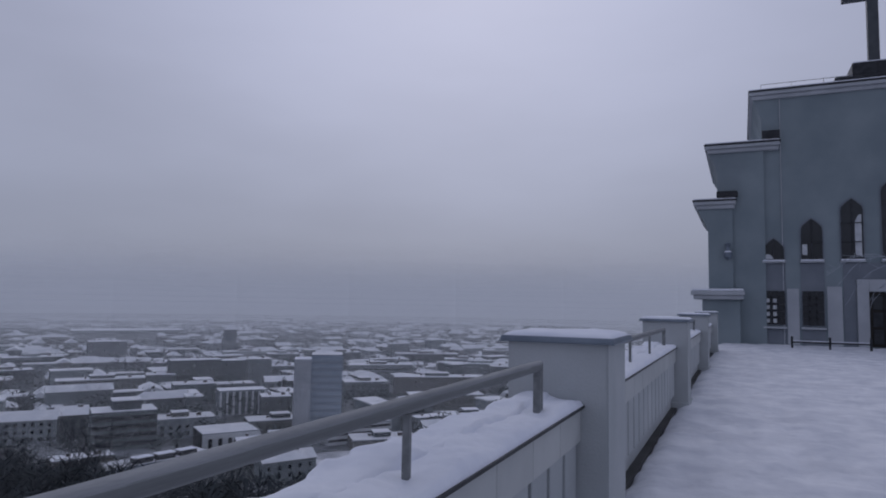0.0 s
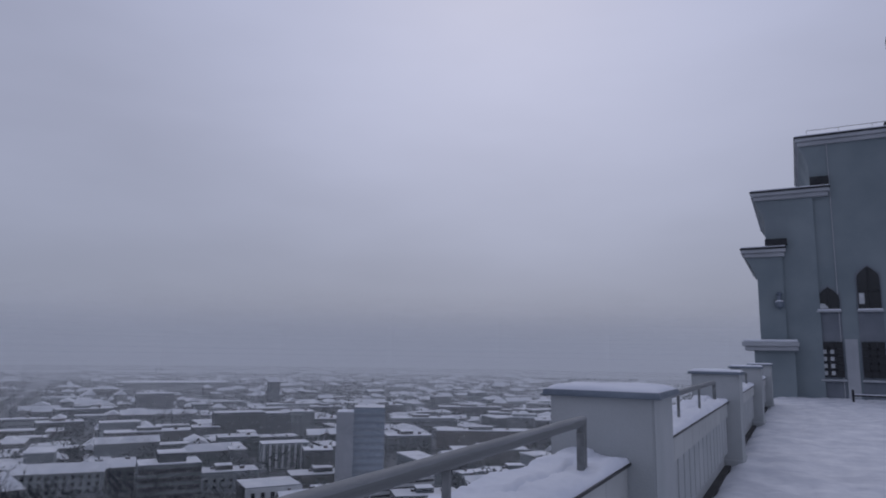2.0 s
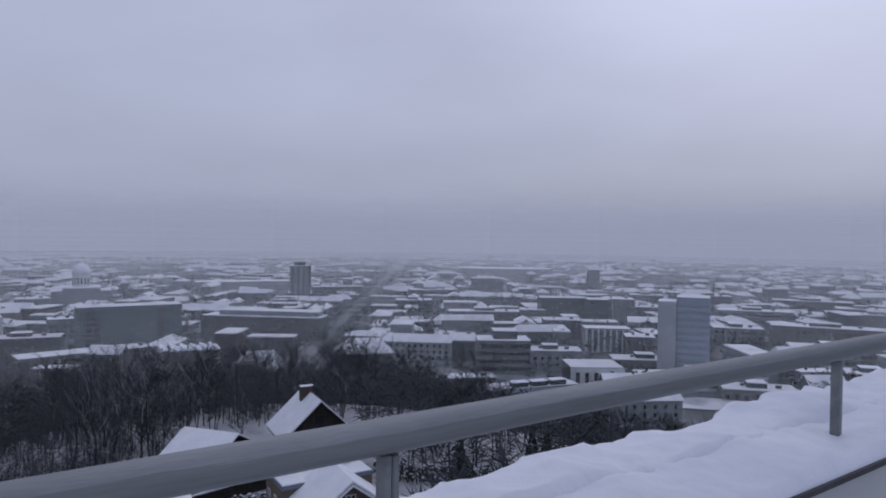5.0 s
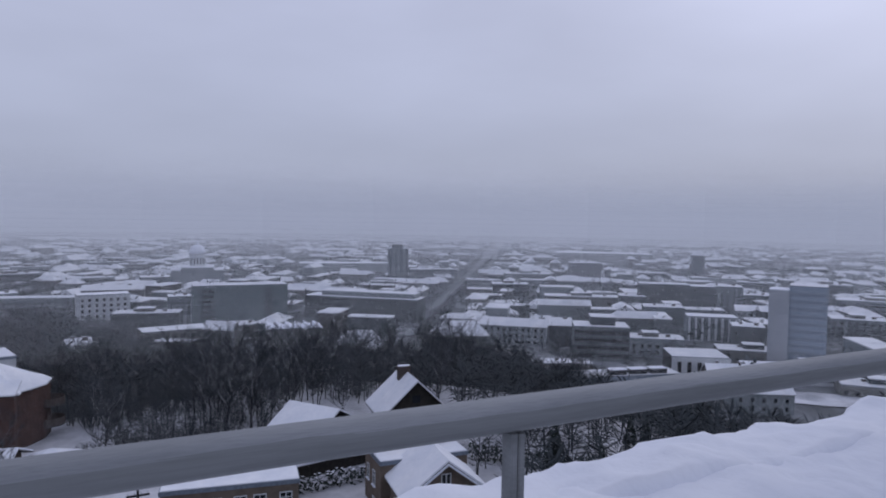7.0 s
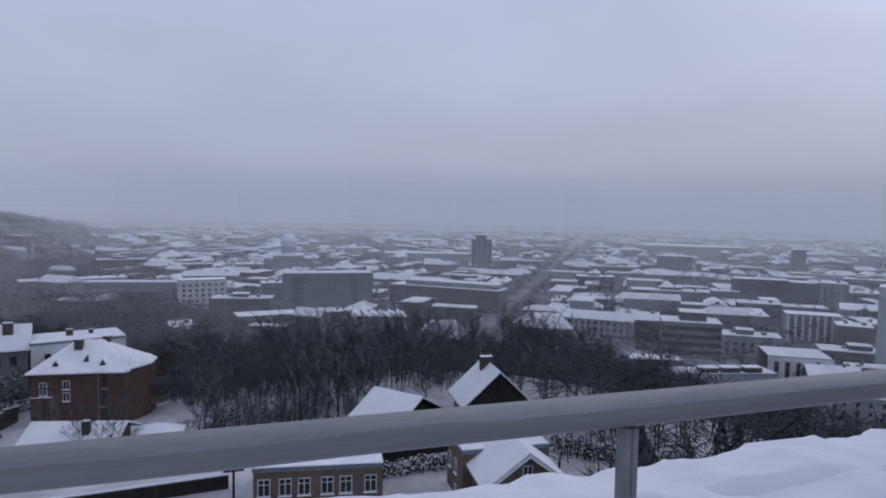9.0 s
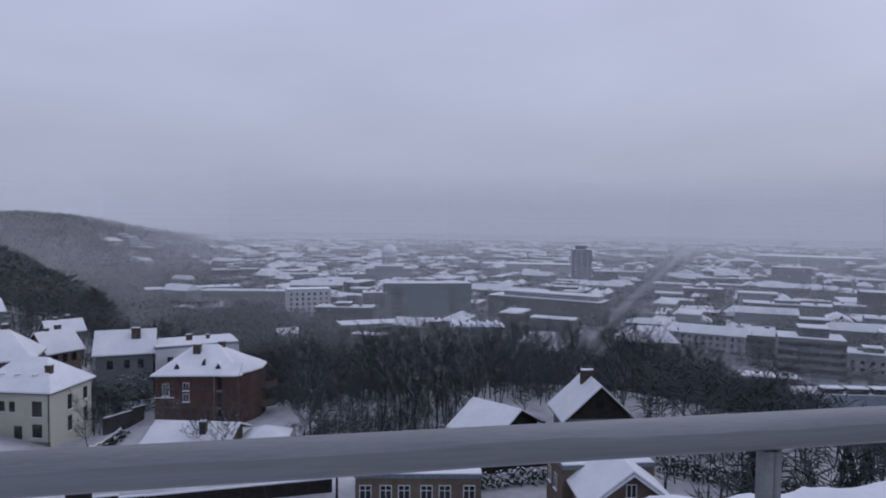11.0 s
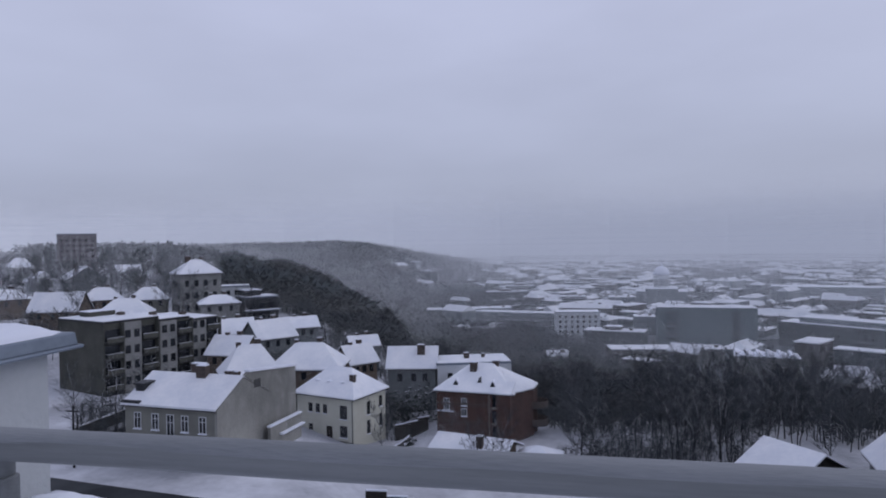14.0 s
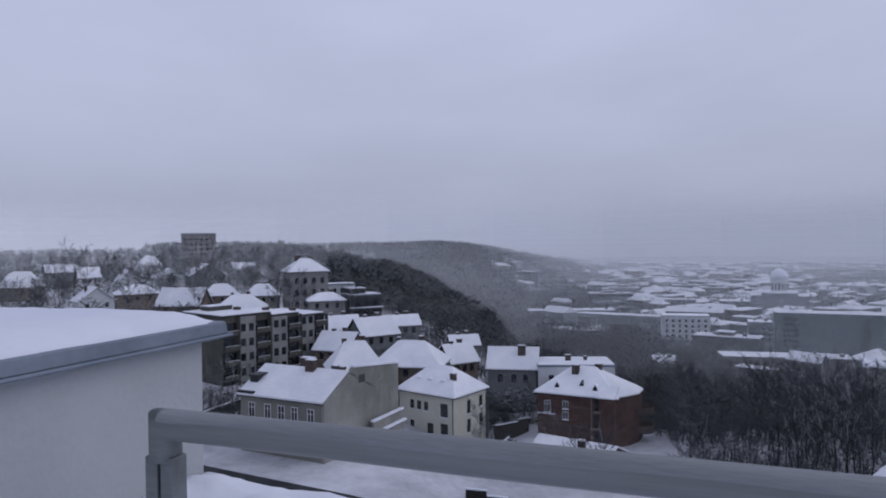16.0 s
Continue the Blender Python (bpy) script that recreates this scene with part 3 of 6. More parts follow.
def arch_window(xc, z0, z1, lower):
    half = 0.40
    w = part("window", Shape().prism(arch(xc, half + 0.05, z0 - 0.04, z1 + 0.07), "y", -0.03, 0.01), CHURCH_DARK, church, "tall pointed window with dark reveal")
    part("pane", Shape().prism(arch(xc, half, z0, z1), "y", -0.05, -0.032), GLASS, w)
    part("mullion", Shape().box(xc - 0.025, -0.075, z0, xc + 0.025, -0.052, z1 - 0.1), METAL_DARK, w)
    zz = z0 + 0.75
    while zz < z1 - 0.4:
        part("glazing_bar", Shape().box(xc - half, -0.075, zz - 0.025, xc + half, -0.054, zz + 0.025), METAL_DARK, w)
        zz += 0.8
    part("sill", Shape().box(xc - half - 0.06, -0.16, z0 - 0.10, xc + half + 0.06, 0.0, z0 - 0.03), CHURCH_LIGHT, w, bevel=0.01)
    part("sill_snow", Shape().box(xc - half - 0.03, -0.15, z0 - 0.028, xc + half + 0.03, -0.08, z0 + 0.03), SNOW, w, bevel=0.015)
    if lower:
        part("spandrel", Shape().box(xc - half - 0.04, -0.02, 2.45, xc + half + 0.04, 0.01, z0 - 0.11), CHURCH_DARK, church)
        v = part("window", Shape().box(xc - half - 0.04, -0.03, 0.9, xc + half + 0.04, 0.01, 2.44), CHURCH_DARK, church, "dark lower window with small panes")
        part("pane", Shape().box(xc - half, -0.05, 0.95, xc + half, -0.032, 2.40), GLASS, v)
        for k in range(1, 3):
            part("glazing_bar", Shape().box(xc - half + k * 0.267 - 0.03, -0.075, 0.95, xc - half + k * 0.267 + 0.03, -0.052, 2.40), METAL_DARK, v)
        for k in range(1, 5):
            part("glazing_bar", Shape().box(xc - half, -0.075, 0.95 + k * 0.29 - 0.03, xc + half, -0.054, 0.95 + k * 0.29 + 0.03), METAL_DARK, v)
        part("sill", Shape().box(xc - half - 0.06, -0.16, 0.78, xc + half + 0.06, 0.0, 0.87), CHURCH_LIGHT, v, bevel=0.01)
        part("spandrel", Shape().box(xc - half - 0.04, -0.02, 0.12, xc + half + 0.04, 0.01, 0.77), CHURCH_DARK, church)


for xc, top, lower in ((1.27, 4.68, True), (2.73, 5.5, True), (4.22, 6.3, False), (5.68, 7.05, False), (7.14, 6.3, False), (8.6, 5.5, True)):
    arch_window(xc, 3.72, top, lower)
# pale pieces on the dark panes paint the daylight seen through far windows
PANE_LIGHT = material("frosted_pane", (0.40, 0.42, 0.45), (0.56, 0.58, 0.60), 6.0, 0.5, 0.1, 20)
part("frosted_pane", Shape().prism([(4.32, 3.95), (4.56, 3.86), (4.56, 5.62), (4.46, 5.6), (4.32, 5.3)], "y", -0.0535, -0.0505), PANE_LIGHT, church)
part("frosted_pane", Shape().prism([(5.42, 3.78), (6.02, 3.78), (6.02, 4.75), (5.9, 5.0), (5.72, 5.08), (5.52, 4.98), (5.42, 4.75)], "y", -0.0535, -0.0505), PANE_LIGHT, church)
part("frosted_pane", Shape().box(2.37, -0.0535, 3.95, 2.56, -0.0505, 4.4), PANE_LIGHT, church)
part("frosted_pane", Shape().prism([(0.9, 3.78), (1.3, 3.78), (1.12, 3.98), (0.98, 4.0)], "y", -0.0535, -0.0505), PANE_LIGHT, church)
for k in range(4):
    for q in range(2):
        part("frosted_pane", Shape().box(0.93 + 0.27 * q, -0.0535, 1.03 + 0.29 * k, 1.07 + 0.27 * q, -0.0505, 1.2 + 0.29 * k), PANE_LIGHT, church)


def frosted_tree(x, y):
    """A small weeping tree whose thin branches are white with frost."""
    rng = random.Random(17)
    t = thing("weeping_tree", "small weeping tree with frost-white arching branches", "tree", pose(x, y, -0.1))
    part("trunk", Shape().tube((0, 0, 0), (-0.1, 0.1, 2.4), 0.07, 0.045, 7), METAL_DARK, t)
    frost = material("frosted_branch", (0.26, 0.29, 0.33), (0.44, 0.47, 0.52), 3.0, 0.9, 0.0, 20)
    s = Shape()
    for k in range(17):
        a = rng.uniform(0, 6.283) if k % 3 else math.pi + rng.uniform(-0.4, 0.4)
        reach, lift, fall = rng.uniform(1.6, 4.3), rng.uniform(0.9, 1.7), rng.uniform(0.2, 1.7)
        p = Vector((-0.08, 0.08, rng.uniform(1.7, 2.4)))
        start = p.copy()
        for j in range(1, 13):
            u = j / 12
            q = start + Vector((math.cos(a) * reach * u, math.sin(a) * reach * 0.3 * u, lift * math.sin(u * 2.2) - fall * u ** 3)) + Vector((rng.uniform(-0.05, 0.05), rng.uniform(-0.05, 0.05), rng.uniform(-0.05, 0.05)))
            if q.z < 0.25:
                break
            s.tube(p, q, 0.022 * (1 - 0.6 * u), 0.022 * (1 - 0.6 * (u + 0.08)), 4, caps=False)
            if j > 3:
                for _ in range(1):
                    e = q + Vector((math.cos(a) * rng.uniform(-0.1, 0.4), rng.uniform(-0.2, 0.2), rng.uniform(-0.4, 0.2)))
                    s.tube(q, e, 0.008, 0.004, 3, caps=False)
            p = q
    part("crown", s, frost, t)


frosted_tree(6.9, 29.6)
part("door_band", Shape().box(3.85, -0.02, 0.12, 4.3, 0.01, 2.848).box(3.85, -0.02, 2.85, 7.6, 0.01, 3.6).box(7.2, -0.02, 0.12, 7.6, 0.01, 2.848), CHURCH_DARK, church)
part("pilaster", Shape().box(3.25, -0.05, 0.12, 3.8, 0.01, 2.6), CHURCH_LIGHT, church)
part("pilaster", Shape().box(1.75, -0.05, 0.12, 2.2, 0.01, 2.5), CHURCH_LIGHT, church)
portal = part("door_surround", Shape().box(4.32, -0.14, 0.12, 4.74, 0.0, 2.9).box(6.78, -0.14, 0.12, 7.2, 0.0, 2.9).box(4.74, -0.14, 2.4, 6.78, 0.0, 2.9), CHURCH_LIGHT, church, "pale stone door surround", bevel=0.015)
for x0 in (4.76, 5.78):
    leaf = part("door", Shape().box(x0, -0.06, 0.14, x0 + 1.0, -0.01, 2.38), DARK_WOOD, church, "dark panelled double door leaf")
    for k in range(3):
        for q in range(2):
            part("door_panel", Shape().box(x0 + 0.1 + q * 0.42, -0.085, 0.26 + k * 0.7, x0 + 0.46 + q * 0.42, -0.062, 0.85 + k * 0.7), GLASS if k == 2 else METAL_DARK, leaf, bevel=0.01)
lamp = part("wall_lamp", Shape().lathe([(0.02, 3.75), (0.17, 3.85), (0.19, 4.05), (0.08, 4.12), (0.08, 4.3), (0.14, 4.42), (0.03, 4.5)], 12, -0.55, -0.5), FLASHING, church)
part("bracket", Shape().box(-0.59, -0.5, 4.15, -0.51, -0.28, 4.22), METAL_DARK, lamp)
part("snow", Shape().lathe([(0.17, 4.07), (0.12, 4.12), (0.02, 4.14)], 12, -0.55, -0.5), SNOW, lamp)
part("cross_base", Shape().box(3.8, 0.2, 11.26, 7.2, 3.2, 11.62).box(4.5, 0.6, 11.62, 6.25, 2.6, 12.3), METAL_DARK, church, bevel=0.02)
part("base_snow", Shape().box(3.85, 0.25, 11.622, 4.48, 3.1, 11.68).box(6.27, 0.25, 11.622, 7.15, 3.1, 11.68).box(4.55, 0.65, 12.302, 6.2, 2.5, 12.36), SNOW, church, bevel=0.02)
cross = part("cross", Shape().box(5.22, 1.2, 12.2, 5.64, 1.6, 16.85).box(4.28, 1.18, 15.38, 5.22, 1.62, 15.82).box(5.64, 1.18, 15.38, 6.6, 1.62, 15.82), METAL_CROSS, church, "plain grey metal cross", bevel=0.02)
part("lightning_rod", Shape().tube((5.38, 1.4, 16.84), (5.38, 1.4, 17.5), 0.015, 0.008, 5), METAL_DARK, cross)
rail = Shape().tube((0.9, -0.1, 11.55), (9.5, -0.1, 11.55), 0.012, 0.012, 4)
for k in range(8):
    rail.tube((0.9 + k * 1.22, -0.1, 11.3), (0.9 + k * 1.22, -0.1, 11.55), 0.01, 0.01, 4)
part("roof_wire", rail, METAL_DARK, church)
part("conductor", Shape().tube((1.62, -0.03, 0), (1.62, -0.03, 10.9), 0.02, 0.02, 5), CHURCH_LIGHT, church)


def round_table(x, y, r, h):
    t = thing("round_bench", "dark round stone bench topped with snow", "bench", pose(x, y, -0.05), group="round benches on the terrace")
    part("pedestal", Shape().lathe([(r * 0.62, 0), (r * 0.5, 0.08), (r * 0.5, h - 0.14), (r * 0.62, h - 0.1)], 24), METAL_DARK, t)
    part("slab", Shape().lathe([(r * 0.95, h - 0.1), (r, h - 0.07), (r, h - 0.01), (r * 0.97, h)], 32), CHURCH_DARK, t)
    part("snow", Shape().lathe([(r * 0.96, h + 0.002), (r * 0.93, h + 0.06), (r * 0.8, h + 0.085), (0.05, h + 0.09)], 32), SNOW, t, smooth=True)


round_table(5.6, 25.2, 1.0, 0.45)
round_table(6.5, 26.6, 0.8, 0.75)


def low_barrier():
    t = thing("low_barrier", "low dark metal barrier with snowy rails", "barrier", pose(0, 29.6, -0.1))
    for x in (1.75, 3.05, 4.4):
        part("post", Shape().box(x - 0.04, -0.04, 0, x + 0.04, 0.04, 0.55), METAL_DARK, t, bevel=0.008)
    for a, b in ((1.79, 3.01), (3.09, 4.36)):
        part("rail", Shape().box(a, -0.03, 0.30, b, 0.03, 0.36), METAL_DARK, t)
        part("snow", Shape().box(a, -0.03, 0.362, b, 0.03, 0.39), SNOW, t)


low_barrier()


# ---- houses ----
def facing(deg):
    return Vector((math.cos(radians(deg)), math.sin(radians(deg)), 0))


def window_meshes(w, h, key, cache={}):
    """Frame with a cross bar, and the pane behind it; the wall lies at y = 0 and the outside is -y."""
    k = (round(w, 2), round(h, 2), key)
    if k not in cache:
        f, d = 0.09, 0.05
        fr = Shape()
        fr.box(-w / 2, -d, 0, -w / 2 + f, 0.02, h).box(w / 2 - f, -d, 0, w / 2, 0.02, h)
        fr.box(-w / 2 + f, -d, 0, w / 2 - f, 0.02, f).box(-w / 2 + f, -d, h - f, w / 2 - f, 0.02, h)
        fr.box(-0.04, -d, f, 0.04, 0.02, h - f)
        if h > 1.5:
            fr.box(-w / 2 + f, -d + 0.005, h * 0.66, -0.04, 0.02, h * 0.66 + 0.07).box(0.04, -d + 0.005, h * 0.66, w / 2 - f, 0.02, h * 0.66 + 0.07)
        mat = WINDOW_FRAME if key == "white" else METAL_DARK
        sill = Shape().box(-w / 2 - 0.08, -0.18, -0.1, w / 2 + 0.08, 0.0, -0.01)
        cache[k] = (fr.mesh("frame", mat), Shape().box(-w / 2 + f, -0.025, f, w / 2 - f, 0.01, h - f).mesh("pane", GLASS), sill.mesh("sill", SNOW))
    return cache[k]


def plain_window(w, h, cache={}):
    k = (round(w, 2), round(h, 2))
    if k not in cache:
        cache[k] = Shape().box(-w / 2, -0.06, 0, w / 2, 0.02, h).mesh("window", GLASS)
    return cache[k]


def wall_point(side, L, W, u):
    """Place on a house's wall u metres along it from its middle, and the turn of its outside."""
    return {"S": ((u, -W / 2), 0), "N": ((-u, W / 2), 180), "E": ((L / 2, u), 90), "W": ((-L / 2, -u), -90)}[side]


def put_window(parent, side, L, W, u, z, w, h, detail="white"):
    (x, y), turn = wall_point(side, L, W, u)
    m = pose(x, y, z, 0, 0, turn)
    if detail == "plain":
        return part("window", plain_window(w, h), None, parent, at=m)
    fr, pane, sill = window_meshes(w, h, detail)
    ob = part("window", fr, None, parent, at=m)
    part("pane", pane, None, ob)
    part("sill", sill, None, ob)
    return ob


def snow_sheet(corners, thick, name_mat):
    """A slab of snow on a roof plane given by its corners."""
    a = [Vector(c) for c in corners]
    n = (a[1] - a[0]).cross(a[2] - a[0]).normalized()
    if n.z < 0:
        a.reverse()
        n = -n
    s = Shape()
    k = len(a)
    s.v = [tuple(p) for p in a] + [tuple(p + Vector((0, 0, thick))) for p in a]
    s.f = [tuple(range(k - 1, -1, -1)), tuple(range(k, 2 * k))] + [(i, (i + 1) % k, (i + 1) % k + k, i + k) for i in range(k)]
    return s


def merge(*shapes):
    s = Shape()
    for o in shapes:
        s.add(o.v, o.f)
    return s


def make_roof(parent, kind, L, W, H, rise, over=0.5, snow=0.22, gable_mat=None, ridge=None, cover=None):
    """Roof in the house's own frame: hip, gable (ridge along x), cross (ridge along y) or flat."""
    cover = cover or ROOF_SNOW
    a, b = L / 2 + over, W / 2 + over
    drop = rise * over / (min(L, W) / 2 + 0.01)
    z0 = H - min(drop, 0.4)
    base = [(-a, -b, z0), (a, -b, z0), (a, b, z0), (-a, b, z0)]
    if kind == "flat":
        part("parapet", Shape().box(-L / 2 - 0.12, -W / 2 - 0.12, H, L / 2 + 0.12, W / 2 + 0.12, H + 0.35), FLASHING, parent)
        part("roof_snow", Shape().box(-L / 2 - 0.02, -W / 2 - 0.02, H + 0.352, L / 2 + 0.02, W / 2 + 0.02, H + 0.5), cover, parent, bevel=0.06)
        return
    if kind == "cross":
        t1, t2 = (0, -b, H + rise), (0, b, H + rise)
        planes = [[base[0], t1, t2, base[3]], [base[1], base[2], t2, t1]]
        gab = [Shape().prism([(-L / 2, H), (L / 2, H), (0, H + rise - 0.12)], "y", -W / 2, -W / 2 + 0.2), Shape().prism([(-L / 2, H), (L / 2, H), (0, H + rise - 0.12)], "y", W / 2 - 0.2, W / 2)]
    elif kind == "gable":
        t1, t2 = (-a, 0, H + rise), (a, 0, H + rise)
        planes = [[base[0], base[1], t2, t1], [base[2], base[3], t1, t2]]
        gab = [Shape().prism([(-W / 2, H), (W / 2, H), (0, H + rise - 0.12)], "x", -L / 2, -L / 2 + 0.2), Shape().prism([(-W / 2, H), (W / 2, H), (0, H + rise - 0.12)], "x", L / 2 - 0.2, L / 2)]
    else:
        r = max(0.15, (L - W) / 2 if ridge is None else ridge / 2)
        t1, t2 = (-r, 0, H + rise), (r, 0, H + rise)
        planes = [[base[0], base[1], t2, t1], [base[2], base[3], t1, t2], [base[1], base[2], t2], [base[3], base[0], t1]]
        gab = []
    part("roof_deck", merge(*[snow_sheet([(x, y, z - 0.14) for x, y, z in p], 0.12, None) for p in planes]), METAL_DARK, parent)
    part("roof_snow", merge(*[snow_sheet([(x, y, z - 0.015) for x, y, z in p], snow, None) for p in planes]), cover, parent)
    for g in gab:
        part("gable", g, gable_mat, parent)


def chimney(parent, x, y, z0, z1, w=0.8, d=0.6):
    c = part("chimney", Shape().box(x - w / 2, y - d / 2, z0, x + w / 2, y + d / 2, z1).box(x - w / 2 - 0.06, y - d / 2 - 0.06, z1 - 0.22, x + w / 2 + 0.06, y + d / 2 + 0.06, z1 - 0.08), CHIMNEY, parent)
    part("snow", Shape().box(x - w / 2, y - d / 2, z1 + 0.002, x + w / 2, y + d / 2, z1 + 0.12), SNOW, c, bevel=0.03)


def house(label, x, y, z, turn, L, W, H, kind, rise, mat, rows=(), detail="white", chimneys=(), name="house", category="house", over=0.5, snow=0.22, group="", gable_mat=None, ridge=None, foundation=2.0, cover=None):
    """rows: (side, metres along the wall, sill height, width, height) for each window."""
    t = thing(name, label, category, pose(x, y, z, 0, 0, turn), group=group)
    part("wall", Shape().box(-L / 2, -W / 2, -foundation, L / 2, W / 2, H), mat, t)
    make_roof(t, kind, L, W, H, rise, over, snow, gable_mat or mat, ridge, cover)
    for side, u, sz, w, h in rows:
        put_window(t, side, L, W, u, sz, w, h, detail)
    for c in chimneys:
        chimney(t, *c)
    return t


def grid_windows(side, span, n, storeys, first, floor_h, w, h):
    return [(side, -span / 2 + span * (i + 0.5) / n, first + k * floor_h, w, h) for k in range(storeys) for i in range(n)]


def corner_house(ax, ay, d1, l1, l2):
    """Middle and turn of a house from its near corner: its long front runs l1 along d1 degrees, its depth l2 along d1 - 90."""
    p = Vector((ax, ay, 0)) + facing(d1) * l1 / 2 + facing(d1 - 90) * l2 / 2
    return p.x, p.y


# -- the cream house
x, y = corner_house(-96.1, -34.7, -107, 11.1, 8.8)
cream = house("cream rendered two-storey house with a snowy hipped roof", x, y, -29.5, -107 + 180, 11.1, 8.8, 7.4, "hip", 3.3, CREAM,
              [("S", u, 4.3, 0.8, 1.4) for u in (-2.8, -1.35, 0.1)] + [("S", 3.7, 3.75, 1.4, 2.1), ("S", 3.7, 0.9, 1.4, 1.8), ("S", -2.8, 1.1, 0.8, 1.3)]
              + [("E", -0.4, 3.8, 0.85, 2.1), ("E", -0.4, 0.8, 0.85, 2.1), ("E", 3.0, 4.4, 0.85, 1.7), ("E", 3.0, 1.2, 0.85, 2.0)],
              detail="dark", chimneys=[(3.7, -1.9, 8.0, 10.2, 0.8, 0.7)], ridge=4.2)
part("door", Shape().box(0.4, -4.5, 0, 1.5, -4.39, 2.4), DARK_WOOD, cream)
part("downpipe", Shape().tube((5.4, -4.47, 0), (5.4, -4.47, 7.2), 0.06, 0.06, 6), METAL_DARK, cream)
part("string_course", Shape().box(-5.6, -4.46, 3.1, 5.6, -4.402, 3.25), CREAM, cream)
part("plinth", Shape().box(-5.6, -4.48, -0.8, 5.6, -4.402, 0.35), OCHRE, cream)
for u in (-2.7, -0.4, 2.2):
    part("snow_guard", Shape().lathe([(0.45, 0), (0.4, 0.12), (0.1, 0.2)], 10, u, -2.6), SNOW, cream, at=pose(0, 0, 8.98))

# -- the red brick house with its round end
x, y = corner_house(-104.5, -11.3, -97, 12.5, 11.0)
red = house("red brick three-storey house with a snowy hipped roof", x, y, -31.2, 83, 12.5, 11.0, 8.6, "hip", 3.3, BRICK_RED,
            [("S", u, z, 0.95, 1.25) for u, z in ((-1.6, 6.0), (-1.6, 4.3))] + [("S", -4.6, 5.2, 1.0, 1.9)],
            chimneys=[(-1.0, -1.6, 9.6, 12.4, 1.1, 0.9), (2.2, 0.8, 10.0, 12.4, 1.0, 0.9)], ridge=3.5)
for u in (-3.2, 3.0):
    dm = part("dormer", Shape().prism([(u - 0.5, 9.0), (u + 0.5, 9.0), (u, 9.9)], "y", -4.9, -3.4), METAL_DARK, red)
    part("dormer_snow", Shape().prism([(u - 0.62, 9.02), (u, 9.99), (u + 0.62, 9.02), (u, 10.14)], "y", -4.7, -3.4), SNOW, dm)
bay = [(6.2, -5.0), (7.6, -3.4), (8.9, -1.0), (8.9, 2.2), (7.2, 4.8), (6.2, 5.0)]
part("round_bay", Shape().prism(bay, "z", -2.0, 8.4), BRICK_RED, red)
part("bay_deck", Shape().prism([(px * 1.05 - 0.3, py * 1.09) for px, py in bay], "z", 8.3, 8.42), METAL_DARK, red)
top = [(px * 1.05 - 0.3, py * 1.09, 8.425) for px, py in bay]
bs = Shape()
bs.v = top + [(px, py, pz + 0.2) for px, py, pz in top] + [(3.5, 0, 11.0)]
n = len(top)
bs.f = [(i, (i + 1) % n, (i + 1) % n + n, i + n) for i in range(n)] + [(i + n, (i + 1) % n + n, 2 * n) for i in range(n)] + [tuple(range(n))]
part("bay_snow", bs, ROOF_SNOW, red)
for k in range(2):
    bz = 2.4 + 2.9 * k
    bc = part("balcony", Shape().lathe([(1.9, bz - 0.15), (1.9, bz + 0.0)], 14, 9.2, 0.4), METAL_DARK, red)
    part("railing", Shape().lathe([(1.86, bz + 0.002), (1.86, bz + 1.0), (1.79, bz + 1.0), (1.79, bz + 0.01)], 18, 9.2, 0.4), CHIMNEY, bc)
part("dormer", Shape().prism([(0.2, 9.4), (1.1, 9.4), (0.65, 10.4)], "y", -4.2, -1.8), METAL_DARK, red)
part("bay", Shape().box(4.0, -6.15, -2.0, 6.22, -5.502, 8.3), BRICK_RED, red)
part("bay_eave", Shape().box(3.8, -6.75, 8.3, 6.5, -5.5, 8.42), METAL_DARK, red)
part("bay_roof_snow", Shape().prism([(-6.75, 8.422), (-6.75, 8.62), (-3.4, 9.9), (-3.4, 9.6)], "x", 3.75, 6.5), ROOF_SNOW, red)
for k in range(3):
    part("stair_window", Shape().box(3.1, -5.53, 0.9 + 2.6 * k, 3.75, -5.5, 2.9 + 2.6 * k), GLASS, red)
    part("stair_ledge", Shape().box(2.95, -5.72, 0.62 + 2.6 * k, 3.95, -5.502, 0.8 + 2.6 * k), OCHRE, red)
part("downpipe", Shape().tube((2.6, -5.58, -1), (2.6, -5.58, 8.2), 0.07, 0.07, 6), OCHRE, red)
for k in range(2):
    part("brick_band", Shape().box(-6.25, -5.56, 3.2 + 2.9 * k, 2.5, -5.502, 3.5 + 2.9 * k), CHIMNEY, red)
part("ledge", Shape().box(-6.2, -5.75, 4.9, -3.4, -5.5, 5.02), SNOW, red)

# -- the weathered house with the blank party wall
x, y = corner_house(-67.0, -40.6, -96, 12.4, 10.0)
ochre = house("weathered grey-ochre house with white windows and snowy roof", x, y, -23.0, 84, 12.4, 10.0, 6.2, "gable", 2.6, OCHRE,
              [("S", u, 3.3, 1.0, 1.9) for u in (-4.4, -1.9, 2.2, 4.6)] + [("S", 0.2, 2.4, 1.05, 2.8)] + [("S", u, 0.5, 1.0, 1.4) for u in (-4.9, 2.6, 4.6)],
              chimneys=[(1.2, -0.4, 7.8, 10.0, 1.3, 0.9), (4.2, 0.7, 8.0, 9.3, 0.9, 0.7), (-0.8, 1.6, 7.8, 9.8, 2.0, 0.8), (5.4, 0.4, 8.0, 9.3, 0.6, 0.6)], over=0.35)
bal = part("balcony", Shape().box(-0.9, -5.9, 2.2, 1.7, -5.0, 2.35), FLASHING, ochre)
part("railing", Shape().box(-0.9, -5.92, 2.352, 1.7, -5.86, 2.9), METAL_DARK, bal)
